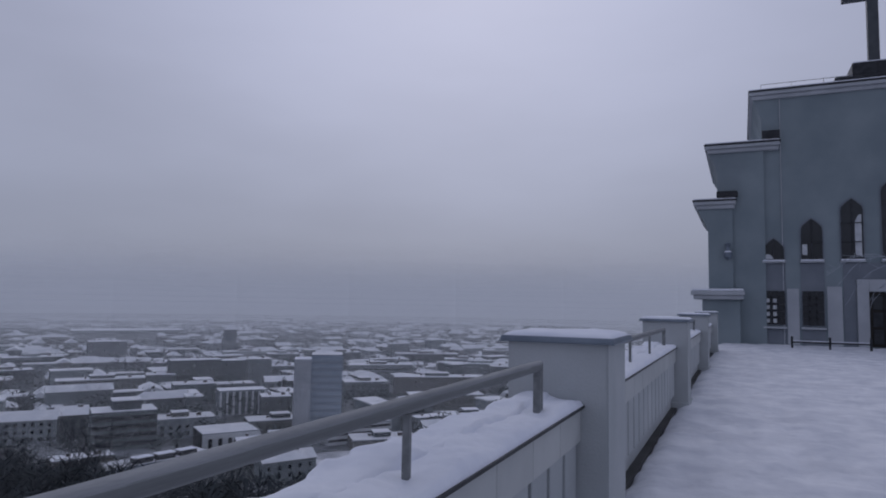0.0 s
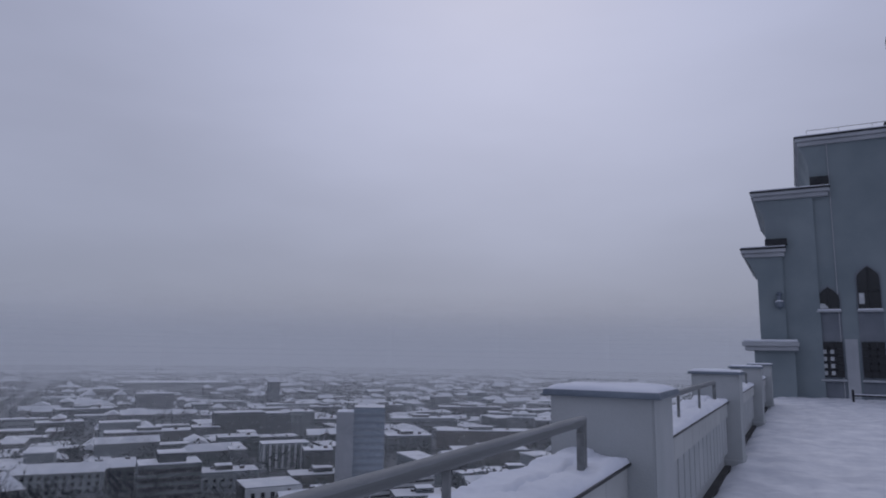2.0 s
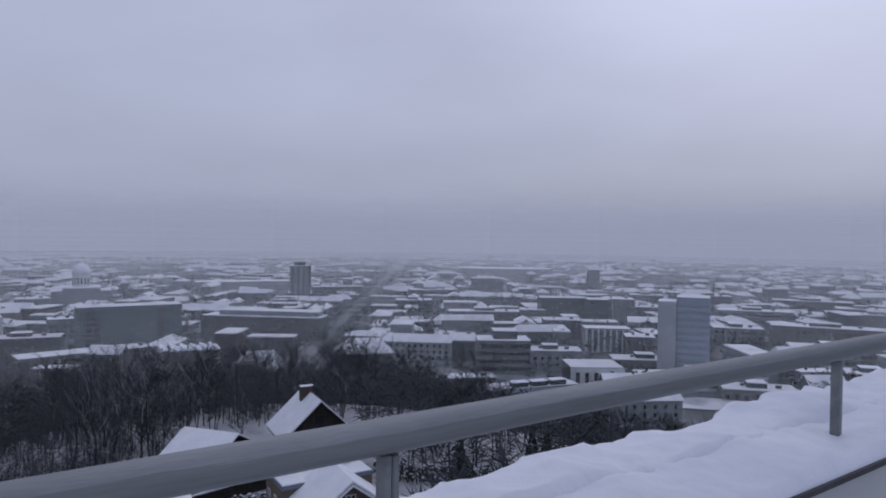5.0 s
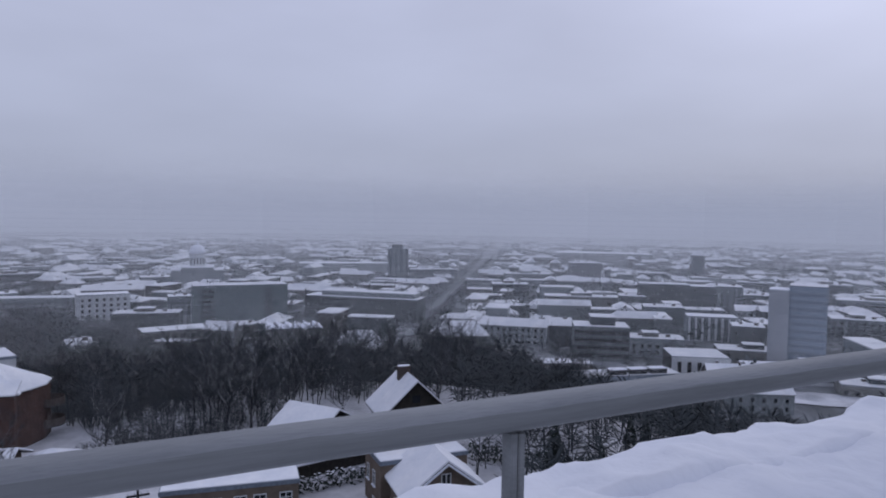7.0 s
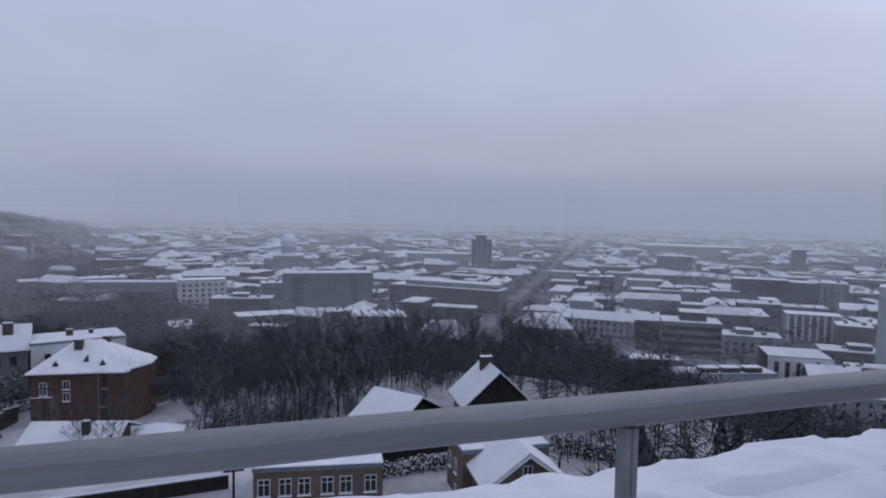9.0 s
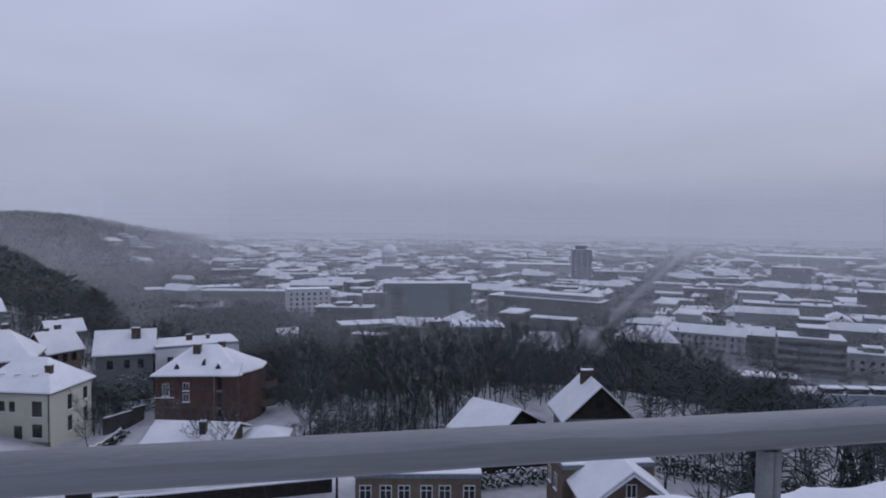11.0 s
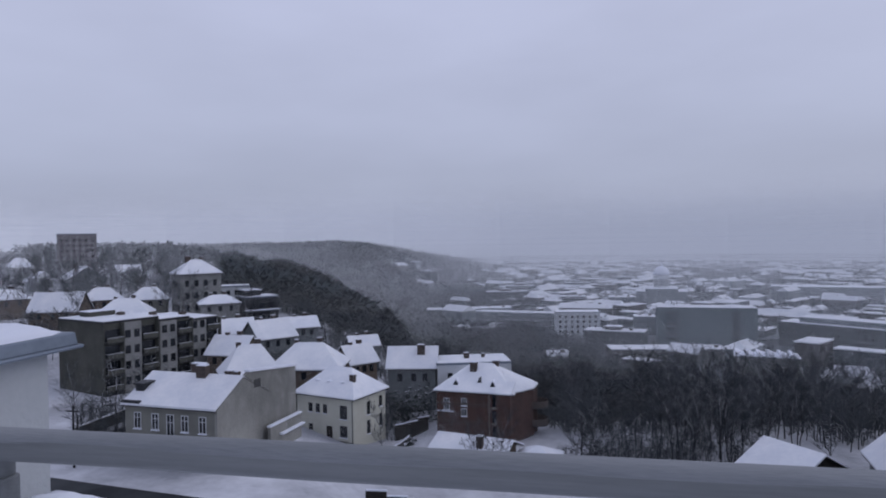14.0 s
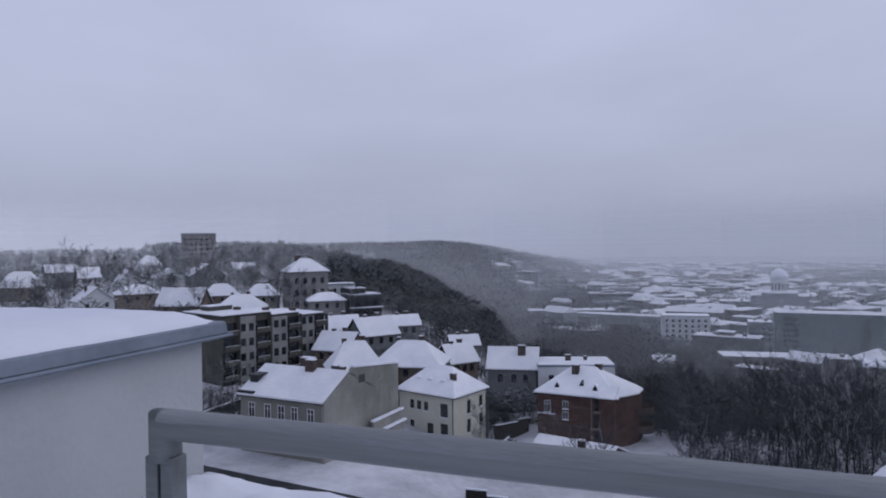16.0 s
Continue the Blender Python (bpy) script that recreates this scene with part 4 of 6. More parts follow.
part("snow", Shape().box(-0.85, -5.85, 2.352, 1.65, -5.05, 2.48), SNOW, bal)
part("cornice", Shape().box(-6.3, -5.28, 5.75, 6.3, -5.002, 6.1), OCHRE, ochre)
part("dormer", Shape().box(-6.1, -3.4, 6.6, -4.9, -1.6, 8.0).box(-6.3, -3.6, 8.0, -4.7, -1.4, 8.2), METAL_DARK, ochre)
part("gutter_ornament", Shape().box(-6.5, -5.3, 6.15, -3.9, -4.9, 6.55), METAL_DARK, ochre)
pw = thing("party_wall", "tall stained blank party wall capped with snow", "wall", pose(x, y, -24.0, 0, 0, 84))
part("wall", Shape().prism([(-5.0, 0), (12.0, 0), (12.0, 8.9), (1.0, 10.2), (-0.2, 9.6), (-5.0, 7.1)], "x", 6.20, 6.55), STAINED, pw)
part("coping_snow", Shape().prism([(1.0, 10.21), (12.0, 8.91), (12.0, 9.2), (1.0, 10.45)], "x", 6.0, 6.75), SNOW, pw)
# dark raised panel painted as the shade of a recess
part("recess", Shape().box(6.552, 2.2, 8.0, 6.575, 3.6, 9.0), DARK_FILL, pw)
gw = thing("garden_wall", "low stepped garden wall capped with snow", "wall", pose(x, y, -24.5, 0, 0, 84))
part("wall", Shape().box(7.2, 4.0, 0, 7.6, 11.5, 3.2), STAINED, gw)
part("snow", Shape().box(7.1, 3.9, 3.202, 7.7, 11.6, 3.45), SNOW, gw, bevel=0.06)
part("ledge_snow", Shape().box(7.62, 6.0, 1.8, 8.2, 11.5, 2.05), SNOW, gw, bevel=0.06)


# -- the olive apartment block
def apartment_block():
    L, W, H = 23.5, 14.0, 14.6
    p = Vector((-97.8, -79.5, 0)) + facing(160) * L / 2 + facing(250) * W / 2
    t = thing("apartment_block", "olive-grey five-storey apartment block with balconies", "apartment block", pose(p.x, p.y, -26.2, 0, 0, -20))
    # local x runs back towards the near corner; the windowed front is +y; the roof steps down section by section
    sections = ((10.3, "dark pale dark"), (6.6, "pale dark"), (6.6, "pale dark"))
    x1 = L / 2
    for q, (width, bays) in enumerate(sections):
        x0, h = x1 - width, H - 0.65 * q
        part("wall", Shape().box(x0, -W / 2, -2, x1, W / 2, h), OLIVE, t)
        part("parapet", Shape().box(x0 - 0.1, -W / 2 - 0.1, h, x1 + 0.09, W / 2 + 0.12, h + 0.28), METAL_DARK, t)
        part("roof_snow", Shape().box(x0, -W / 2, h + 0.282, x1, W / 2, h + 0.46), ROOF_SNOW, t, bevel=0.05)
        part("roof_vent", Shape().box(x0 + 2, -1, h + 0.462, x0 + 3, 0.2, h + 1.0), CHIMNEY, t)
        b1 = x1 - 0.1
        for bay_kind in bays.split():
            if bay_kind == "pale":
                b0 = b1 - 3.5
                part("pale_bay", Shape().box(b0, W / 2 + 0.002, 0.4, b1, W / 2 + 0.5, h - 0.1), WEATHERED, t)
                for k in range(5):
                    for u in (0.9, 2.6):
                        part("window", plain_window(1.0, 1.4), None, t, at=pose(b0 + u, W / 2 + 0.5, 0.9 + 2.72 * k, 0, 0, 180))
            else:
                b0 = b1 - 2.9
                for k in range(5):
                    z = 0.3 + 2.72 * k
                    bal = part("balcony", Shape().box(b0, W / 2, z, b1, W / 2 + 0.9, z + 0.12), METAL_DARK, t)
                    part("railing", Shape().box(b0, W / 2 + 0.84, z + 0.124, b1, W / 2 + 0.9, z + 0.95), OLIVE, bal)
                    part("snow", Shape().box(b0, W / 2 + 0.82, z + 0.952, b1, W / 2 + 0.92, z + 1.01), SNOW, bal)
                    # dark sheet on the wall stands in for the shaded depth behind the balcony
                    part("recess", Shape().box(b0 + 0.1, W / 2 + 0.005, z + 0.2, b1 - 0.1, W / 2 + 0.03, z + 2.3), GLASS, t)
                part("fin", Shape().box(b0 - 0.16, W / 2, 0, b0 - 0.02, W / 2 + 1.0, h), OLIVE, t)
            b1 = b0 - 0.18
        x1 = x0
    part("stair_house", Shape().box(4, -5, H + 0.462, 9, -2, H + 1.3), OLIVE, t)
    part("stair_house_snow", Shape().box(3.9, -5.1, H + 1.302, 9.1, -1.9, H + 1.45), SNOW, t)


apartment_block()

# -- white house and its flat wing
house("grey rendered house with a snowy gabled roof", *corner_house(-117.3, -26.4, -80, 8.6, 7.5), -27.5, 100, 8.6, 7.5, 6.3, "gable", 3.0, GREY_RENDER,
      [("S", -2.2, 3.6, 0.9, 1.4), ("S", 0.3, 3.6, 0.9, 1.4), ("S", 2.4, 3.6, 0.9, 1.4)], detail="plain", chimneys=[(1.6, -1.4, 8.0, 9.9, 1.4, 0.8)])
house("white rendered flat-roofed house wing with dark windows", -122.2, -20.5, -28.5, 107, 13.5, 8.0, 7.6, "flat", 0, WHITE_RENDER,
      [("S", -4.5, 4.6, 0.9, 1.6), ("S", 3.2, 5.4, 0.8, 0.9), ("S", -1.5, 5.4, 0.8, 0.9)], detail="plain", chimneys=[(-1, 0, 8.0, 9.1, 1.0, 0.5), (2.2, 0.4, 8.0, 8.8, 0.6, 0.5)], name="house")

# -- the houses below the terrace
gd = house("dark timber-gabled house with a steep snowy roof", -78.2, 34.8, -29.8, 82, 8.2, 7.0, 7.0, "cross", 4.1, GREY_RENDER, [], chimneys=[(-0.6, 1.0, 10.2, 12.0, 1.3, 0.8), (0.5, 2.4, 10.4, 11.7, 0.6, 0.6)], gable_mat=DARK_WOOD, over=0.7)
part("gable_window", plain_window(1.0, 0.9), None, gd, at=pose(0, -3.51, 8.3))
house("low dark house with a broad snowy gabled roof", -81.6, 23.2, -29.8, 36, 6.4, 9.0, 5.0, "gable", 2.4, DARK_WOOD, [("S", 0, 1.5, 1.4, 1.3)], over=0.8)
house("brown brick house with a flat snowy roof", -63.8, 29.3, -29.8, 86, 9.6, 5.5, 6.4, "flat", 0, BRICK_BROWN,
      [("W", 0.5, 3.6, 0.9, 1.6), ("W", -1.6, 3.6, 0.9, 1.6), ("W", 0.5, 0.8, 0.9, 1.6)], chimneys=[(-3.0, 0.8, 6.8, 8.2, 1.0, 0.8), (3.2, 0.6, 6.8, 8.0, 0.8, 0.7)])
gl = house("brown brick gabled wing with a white framed window", -58.0, 28.8, -29.8, 82, 7.8, 6.4, 5.6, "cross", 3.0, BRICK_BROWN, [("S", 0.0, 6.0, 1.0, 1.3), ("S", -2.0, 2.2, 1.0, 1.4), ("S", 2.0, 2.2, 1.0, 1.4)], over=0.6)
part("verge_board", Shape().prism([(-4.4, 5.0), (-4.4, 5.25), (0, 8.5), (0, 8.25)], "y", -3.9, -3.82).prism([(4.4, 5.0), (4.4, 5.25), (0.01, 8.5), (0.01, 8.25)], "y", -3.9, -3.82), SNOW, gl)
part("tie_beam", Shape().box(-3.9, -3.3, 5.5, 3.9, -3.21, 5.65), WINDOW_FRAME, gl)
house("brown two-storey flat-roofed house with pale windows", -68.6, 11.0, -29.0, 80, 12.4, 11.0, 5.0, "flat", 0, BRICK_BROWN,
      [("S", u, 2.6, 1.2, 1.7) for u in (-5.2, -3.2, -1.4, 0.8, 2.6, 5.0)] + [("S", u, 0.3, 1.2, 1.5) for u in (-5.2, -1.4, 0.8, 5.0)], chimneys=[(2.0, 3.5, 5.4, 6.6, 1.0, 0.6)])
house("garage with a broad low snowy roof", -86.0, -14.2, -30.5, 76, 9.0, 6.5, 4.9, "gable", 1.3, BRICK_BROWN, [], chimneys=[(1.5, -2.0, 5.0, 7.0, 0.8, 0.7)], name="garage", category="garage", over=0.9)
house("small snow-roofed shed below the terrace", -86.5, -6.0, -30.5, 84, 5.0, 5.0, 3.9, "hip", 1.2, OCHRE, [], name="shed", category="shed")
house("low snow-covered outbuilding under the terrace", -44.0, -14.0, -29.5, 70, 12.0, 7.0, 4.5, "hip", 2.4, CREAM, [("S", -3, 1.4, 1.0, 1.4), ("S", 2, 1.4, 1.0, 1.4)])

# -- houses on the plateau behind
# bearing, distance, eaves, length, depth, roof, rise, turn off the bearing, wall
LOWER_HOUSES = [
    (119.6, 156, -17.9, 8.5, 7, "gable", 2.7, 10, GREY_RENDER),
    (116.7, 151, -18.5, 8.8, 8, "gable", 3.3, 28, GREY_RENDER),
    (119.5, 135, -19.1, 7.4, 7, "gable", 2.9, -32, BRICK_BROWN),
    (118.3, 113, -19.1, 8.7, 8, "hip", 4.1, 8, CITY[3]),
    (113.4, 122, -20.1, 12.0, 9, "hip", 3.6, -14, BRICK_BROWN),
    (109.5, 134, -22.0, 6.0, 6, "gable", 3.0, 32, BRICK_BROWN),
    (108.9, 156, -22.1, 6.4, 6, "gable", 1.8, 12, GREY_RENDER),
    (114.1, 170, -19.0, 7.5, 6, "gable", 2.1, 14, GREY_RENDER),
]
MIDDLE_HOUSES = [
    (129.1, 204, -12.6, 9.3, 8, "hip", 2.8, 5, BRICK_BROWN),
    (127.5, 184, -14.8, 11.7, 8, "hip", 3.1, -12, GREY_RENDER),
    (125.8, 206, -13.2, 9.2, 8, "hip", 2.9, 4, OCHRE),
    (120.6, 180, -13.2, 9.4, 7, "hip", 1.7, 5, WEATHERED),
    (143.0, 258, -11.0, 13.0, 9, "hip", 4.6, 4, BRICK_BROWN),
    (138.7, 264, -8.9, 6.5, 7, "gable", 3.2, 8, WHITE_RENDER),
    (135.4, 214, -12.0, 11.1, 8, "hip", 2.2, 6, BRICK_BROWN),
    (138.4, 212, -13.3, 9.0, 8, "cross", 3.5, 14, WHITE_RENDER),
]
UPPER_HOUSES = [
    (136.1, 244, -11.0, 6.8, 8, "cross", 4.7, 12, WHITE_RENDER),
    (131.9, 194, -14.2, 11.6, 8, "gable", 4.2, -26, BRICK_BROWN),
    (130.3, 280, -10.0, 13.6, 9, "cross", 4.2, 16, GREY_RENDER),
    (134.4, 410, -8.4, 10.8, 9, "hip", 4.5, 9, WHITE_RENDER),
    (133.2, 292, -11.0, 7.2, 8, "cross", 3.5, 20, WHITE_RENDER),
    (140.5, 330, -9.0, 12.0, 9, "gable", 3.0, 9, GREY_RENDER),
    (146.0, 300, -9.5, 12.0, 9, "hip", 3.0, 9, OCHRE),
    (127.3, 330, -9.5, 10.0, 8, "gable", 2.6, 12, WHITE_RENDER),
]
PLATEAU = LOWER_HOUSES + MIDDLE_HOUSES + UPPER_HOUSES
for w, d, eave, L, W, kind, rise, off, mat in PLATEAU:
    px, py = polar(w, d)
    g = ground_z(px, py)
    H = max(4.0, eave - g)
    rows = [(sd, u, H - 2.1, 0.9, 1.3) for sd in ("S", "W", "E") for u in (-0.28 * L, 0.0, 0.28 * L)] if kind != "cross" else [("S", u, H - 2.1, 0.9, 1.3) for u in (-0.28 * L, 0.28 * L)]
    rows = [(sd, min(u, W / 2 - 0.8) if sd != "S" else u, z, a, b) for sd, u, z, a, b in rows]
    tint = {"brown_brick_wall": "brown brick", "red_brick_wall": "red brick", "grey_render": "grey rendered", "white_render": "white rendered", "weathered_ochre_render": "ochre rendered", "town_render_slate": "slate-grey rendered", "weathered_pale_panel": "pale"}[mat.name]
    shape = {"hip": "hipped", "gable": "gabled", "cross": "steep front-gabled"}[kind]
    house(f"{tint} hillside house with a {shape} snowy roof", px, py, eave - H, w + off, L, W, H, kind, rise, mat, rows, "plain",
          [(0.15 * L, 0.3, H + rise * 0.55, H + rise + 0.9, 0.9, 0.7), (-0.2 * L, 0.2, H + rise * 0.5, H + rise + 0.6, 0.7, 0.6)], group="houses on the hillside", ridge=L * 0.4 if kind == "hip" else None)


# -- villa, black modern house, far red block
vx, vy = polar(122.3, 196)
house("large pale three-storey villa with a snowy hipped roof", vx, vy, -17.5, 122.3 + 18, 11.0, 8.0, 11.6, "hip", 3.2, WEATHERED,
      grid_windows("S", 10, 4, 3, 1.2, 3.3, 1.1, 1.7) + grid_windows("E", 7, 3, 3, 1.2, 3.3, 1.1, 1.7) + grid_windows("W", 7, 3, 3, 1.2, 3.3, 1.1, 1.7), "plain",
      [(-2.0, 0.5, 13.5, 16.0, 1.4, 0.9), (1.6, 0.6, 13.8, 15.8, 0.9, 0.8)], name="villa", category="villa")
vx, vy = polar(119.6, 205)
house("flat white terrace wing of the villa with snow", vx, vy, -17.5, 125, 10.0, 6.0, 6.6, "flat", 0, WHITE_RENDER, grid_windows("S", 9, 4, 2, 1.2, 3.0, 1.0, 1.5), "plain", name="villa_wing", category="house")
vx, vy = polar(117.6, 196)
blk = house("black-clad modern house with stepped snowy terraces", vx, vy, -21.5, 117.6 + 20, 9.5, 8.0, 8.0, "flat", 0, METAL_DARK, grid_windows("S", 8, 3, 2, 2.0, 3.0, 1.4, 1.6), "plain")
part("upper_storey", Shape().box(-4.2, -2.0, 8.5, 0.5, 3.5, 10.0), METAL_DARK, blk)
part("upper_snow", Shape().box(-4.3, -2.1, 10.002, 0.6, 3.6, 10.25), SNOW, blk)
part("terrace_slab", Shape().box(-5.0, -5.2, 4.4, 5.0, -4.0, 4.6), FLASHING, blk)
part("terrace_snow", Shape().box(-5.0, -5.2, 4.602, 5.0, -4.0, 4.8), SNOW, blk)
rx, ry = polar(130.7, 462)
# haze is mixed into this brick's base colour, greying it
house("distant brick tower block, its brown greyed for haze", rx, ry, -24.0, 130.7, 21.0, 14.0, 33.0, "flat", 0, material("hazed_brick", (0.16, 0.145, 0.15), (0.21, 0.195, 0.20), 0.3), grid_windows("S", 20, 6, 9, 3.0, 3.2, 1.6, 1.6), "plain", name="tower_block", category="tower block")


# -- street, poles, fences and hedges between the houses
def hill_road(points, width):
    s = Shape()
    for k, (px, py) in enumerate(points):
        a, b = Vector(points[max(0, k - 1)]), Vector(points[min(len(points) - 1, k + 1)])
        d = (b - a).normalized()
        for q in (-0.5, 0.5):
            x_, y_ = px - d.y * q * width, py + d.x * q * width
            s.v.append((x_, y_, ground_z(x_, y_) + 0.12))
    s.f = [(2 * k, 2 * k + 1, 2 * k + 3, 2 * k + 2) for k in range(len(points) - 1)]
    ob = part("road", s, ASPHALT)
    tagged(ob, "wet dark hillside street cleared of snow", "road", kind="structure")


def bend(points, n=8):
    """A smooth line of points through the given ones."""
    out = []
    for i in range(len(points) - 1):
        p0, p1, p2, p3 = points[max(0, i - 1)], points[i], points[i + 1], points[min(len(points) - 1, i + 2)]
        for k in range(n):
            t = k / n
            out.append(tuple(0.5 * (2 * b + (c - a) * t + (2 * a - 5 * b + 4 * c - d) * t * t + (3 * b - a - 3 * c + d) * t ** 3) for a, b, c, d in zip(p0, p1, p2, p3)))
    return out + [points[-1]]


hill_road(bend([(-62, -100), (-61, -70), (-58, -45), (-55, -20), (-52, 10), (-46, 45)]), 5.5)
hill_road(bend([(-60, -66), (-78, -62), (-95, -60)]), 4.5)


def utility_pole(px, py, h):
    t = thing("utility_pole", "weathered grey wooden utility pole with insulators", "pole", pose(px, py, ground_z(px, py) - 0.3), group="utility poles")
    part("shaft", Shape().tube((0, 0, 0), (0, 0, h), 0.15, 0.10, 8), BARK, t)
    part("crossarm", Shape().box(-0.07, -0.9, h - 0.7, 0.07, 0.9, h - 0.55), BARK, t)
    for v in (-0.75, -0.25, 0.25, 0.75):
        part("insulator", Shape().lathe([(0.05, h - 0.55), (0.06, h - 0.42), (0.02, h - 0.36)], 6, 0, v), CHURCH_LIGHT, t)


for px, py in ((-66.0, -58.0), (-60.0, 2.0)):
    utility_pole(px, py, 7.5)


def fence(a, b, h, mat=None, label="dark board fence topped with snow"):
    a, b = Vector(a), Vector(b)
    n = max(2, int((b - a).length / 2.2))
    t = thing("fence", label, "fence", group="garden fences")
    for k in range(n):
        p, q = a + (b - a) * k / n, a + (b - a) * (k + 1) / n
        z = (ground_z(p.x, p.y) + ground_z(q.x, q.y)) / 2
        ang = math.degrees(math.atan2(q.y - p.y, q.x - p.x))
        L = (q - p).length
        pn = part("panel", Shape().box(0.07, -0.05, -0.5, L - 0.07, 0.05, h), mat or DARK_WOOD, t, at=pose(p.x, p.y, z, 0, 0, ang))
        part("snow", Shape().box(0, -0.12, h + 0.002, L, 0.12, h + 0.16), SNOW, pn)
        part("post", Shape().box(-0.065, -0.09, -0.5, 0.065, 0.09, h + 0.05), mat or DARK_WOOD, t, at=pose(p.x, p.y, z, 0, 0, ang))


fence((-104.5, -30.5), (-109.5, -26.0), 2.6)
fence((-91.5, -29.2), (-104, -28.0), 1.2)
fence((-88, -24), (-90, -4), 1.4)
fence((-70, -24), (-72, 2), 1.5)
fence((-73, 14), (-76, 30), 1.5)
fence((-108, -48), (-90, -50), 1.8)
fence((-66, -66), (-90, -66), 1.6)


def hedge(a, b, h, seed):
    """A clipped hedge of short twigs with snow on it."""
    rng = random.Random(seed)
    a, b = Vector(a), Vector(b)
    t = thing("hedge", "dark clipped hedge powdered with snow", "hedge", group="garden hedges")
    s, sn = Shape(), Shape()
    n = int((b - a).length * 26)
    for k in range(n):
        p = a + (b - a) * rng.random() + Vector((rng.uniform(-0.6, 0.6), rng.uniform(-0.6, 0.6)))
        z = ground_z(p.x, p.y) + rng.uniform(-0.1, h)
        c = Vector((p.x, p.y, z))
        u = Vector((rng.uniform(-1, 1), rng.uniform(-1, 1), rng.uniform(-0.4, 1))).normalized() * 0.4
        v = u.orthogonal().normalized() * 0.14
        s.add([c - u, c + v, c + u, c - v], [(0, 1, 2, 3)])
        if z > ground_z(p.x, p.y) + h * 0.82 and rng.random() < 0.5:
            sn.add([c + Vector((0.22, 0, 0.22)), c + Vector((-0.1, 0.2, 0.22)), c + Vector((-0.14, -0.2, 0.2))], [(0, 1, 2)])
    tagged(part("foliage", s, EVERGREEN, t), "dark hedge twigs", kind="stuff")
    tagged(part("snow", sn, SNOW, t), "powdery snow on the hedge", kind="stuff")


hedge((-92, -28.6), (-104, -27.4), 1.1, 1)
hedge((-108.5, -32.0), (-113.5, -25.0), 5.5, 8)
hedge((-110, -33.5), (-115, -26.5), 6.5, 9)
hedge((-86, -22), (-87, -8), 1.4, 2)
hedge((-112, -30), (-114, -22), 3.0, 3)
hedge((-72, 40), (-60, 52), 2.0, 4)
hedge((-70, 18), (-71, 30), 1.6, 5)
hedge((-58, -62), (-64, -88), 1.8, 6)
hedge((-92, -62), (-96, -48), 2.0, 7)


# ---- the town below ----
TAKEN = []          # (x, y, radius) of ground already built on


def claim(x, y, r):
    TAKEN.append((x, y, r))


def free(x, y, r):
    return all((x - a) ** 2 + (y - b) ** 2 > (r + c) ** 2 for a, b, c in TAKEN)


def block(label, w, d, L, W, H, turn, mat, rows=(), kind="flat", rise=3.0, name="town_building", category="building", z=TOWN, chimneys=(), group=""):
    px, py = polar(w, d)
    claim(px, py, max(L, W) * 0.5)
    if L > 2 * W:
        for k in (-0.33, 0.33):
            c = Vector((px, py, 0)) + facing(w + turn) * L * k
            claim(c.x, c.y, W * 0.6)
    return house(label, px, py, z, w + turn, L, W, H, kind, rise, mat, rows, "plain", chimneys, name=name, category=category, over=0.4, snow=0.3, group=group, foundation=6, cover=TOWN_SNOW)


# pale blue tower with its taller light core
bt = block("pale blue-grey glass office tower", 34.05, 352, 15.4, 16, 41, 0, PALE_BLUE, [], name="office_tower", category="tower")
part("core", Shape().box(-16.2, -9.5, -4, -7.72, 4, 39), material("tower_core_panel", (0.34, 0.36, 0.39), (0.41, 0.43, 0.46), 0.15, 0.8, 0.05, 6), bt)
part("core_snow", Shape().box(-16.2, -9.5, 39.002, -7.72, 4, 39.4), SNOW, bt)
strip = Shape().box(-7.4, -0.05, 0, 7.4, 0.0, 1.5).mesh("window_band", material("blue_window_band", (0.21, 0.245, 0.285), (0.25, 0.285, 0.325), 0.1, 0.3, 0.0, 5, spec=0.5))
for k in range(11):
    part("window_band", strip, None, bt, at=pose(0, -8.01, 2.6 + 3.4 * k))
wg = block("striped low wing beside the office tower", 31.6, 338, 34, 14, 9, 24, WHITE_RENDER, [], name="office_wing", category="building")
for k in range(3):
    part("window_band", Shape().box(-16.5, -7.08, 1.4 + 2.7 * k, 16.5, -7.0, 2.6 + 2.7 * k), METAL_DARK, wg)
# far slim tower block
ft = block("slim grey concrete tower block with vertical fins", 67.0, 700, 20, 16, 38, 6, CITY[1], [], name="tower_block", category="tower block")
for k in range(4):
    part("fin", Shape().box(-9.6 + k * 5.6, -8.9, 0, -7.4 + k * 5.6, -8.0, 38), CITY[0], ft)
part("plant_room", Shape().box(-6, -5, 38.5, 4, 5, 42), CITY[0], ft)
block("low grey building beside the tower block", 65.0, 690, 24, 14, 17, 6, CITY[0], grid_windows("S", 22, 7, 5, 1.5, 3.1, 1.6, 1.5))
# grey slab with a ribbed stair end
gs = block("long blank grey concrete building with a ribbed end", 80.2, 462, 60, 18, 24, 6, material("teal_grey_concrete", (0.11, 0.145, 0.15), (0.15, 0.185, 0.19), 0.1, stain=0.3, stain_col=(0.08, 0.10, 0.105)), [], name="concrete_building")
for k in range(6):
    part("louvre", Shape().box(-25, -9.2, 3 + 3.3 * k, -17, -9.0, 4.9 + 3.3 * k), METAL_DARK, gs)
    part("louvre", Shape().box(15.4 + 0.8 * k, -9.2, 2, 15.8 + 0.8 * k, -9.0, 22), METAL_DARK, gs)
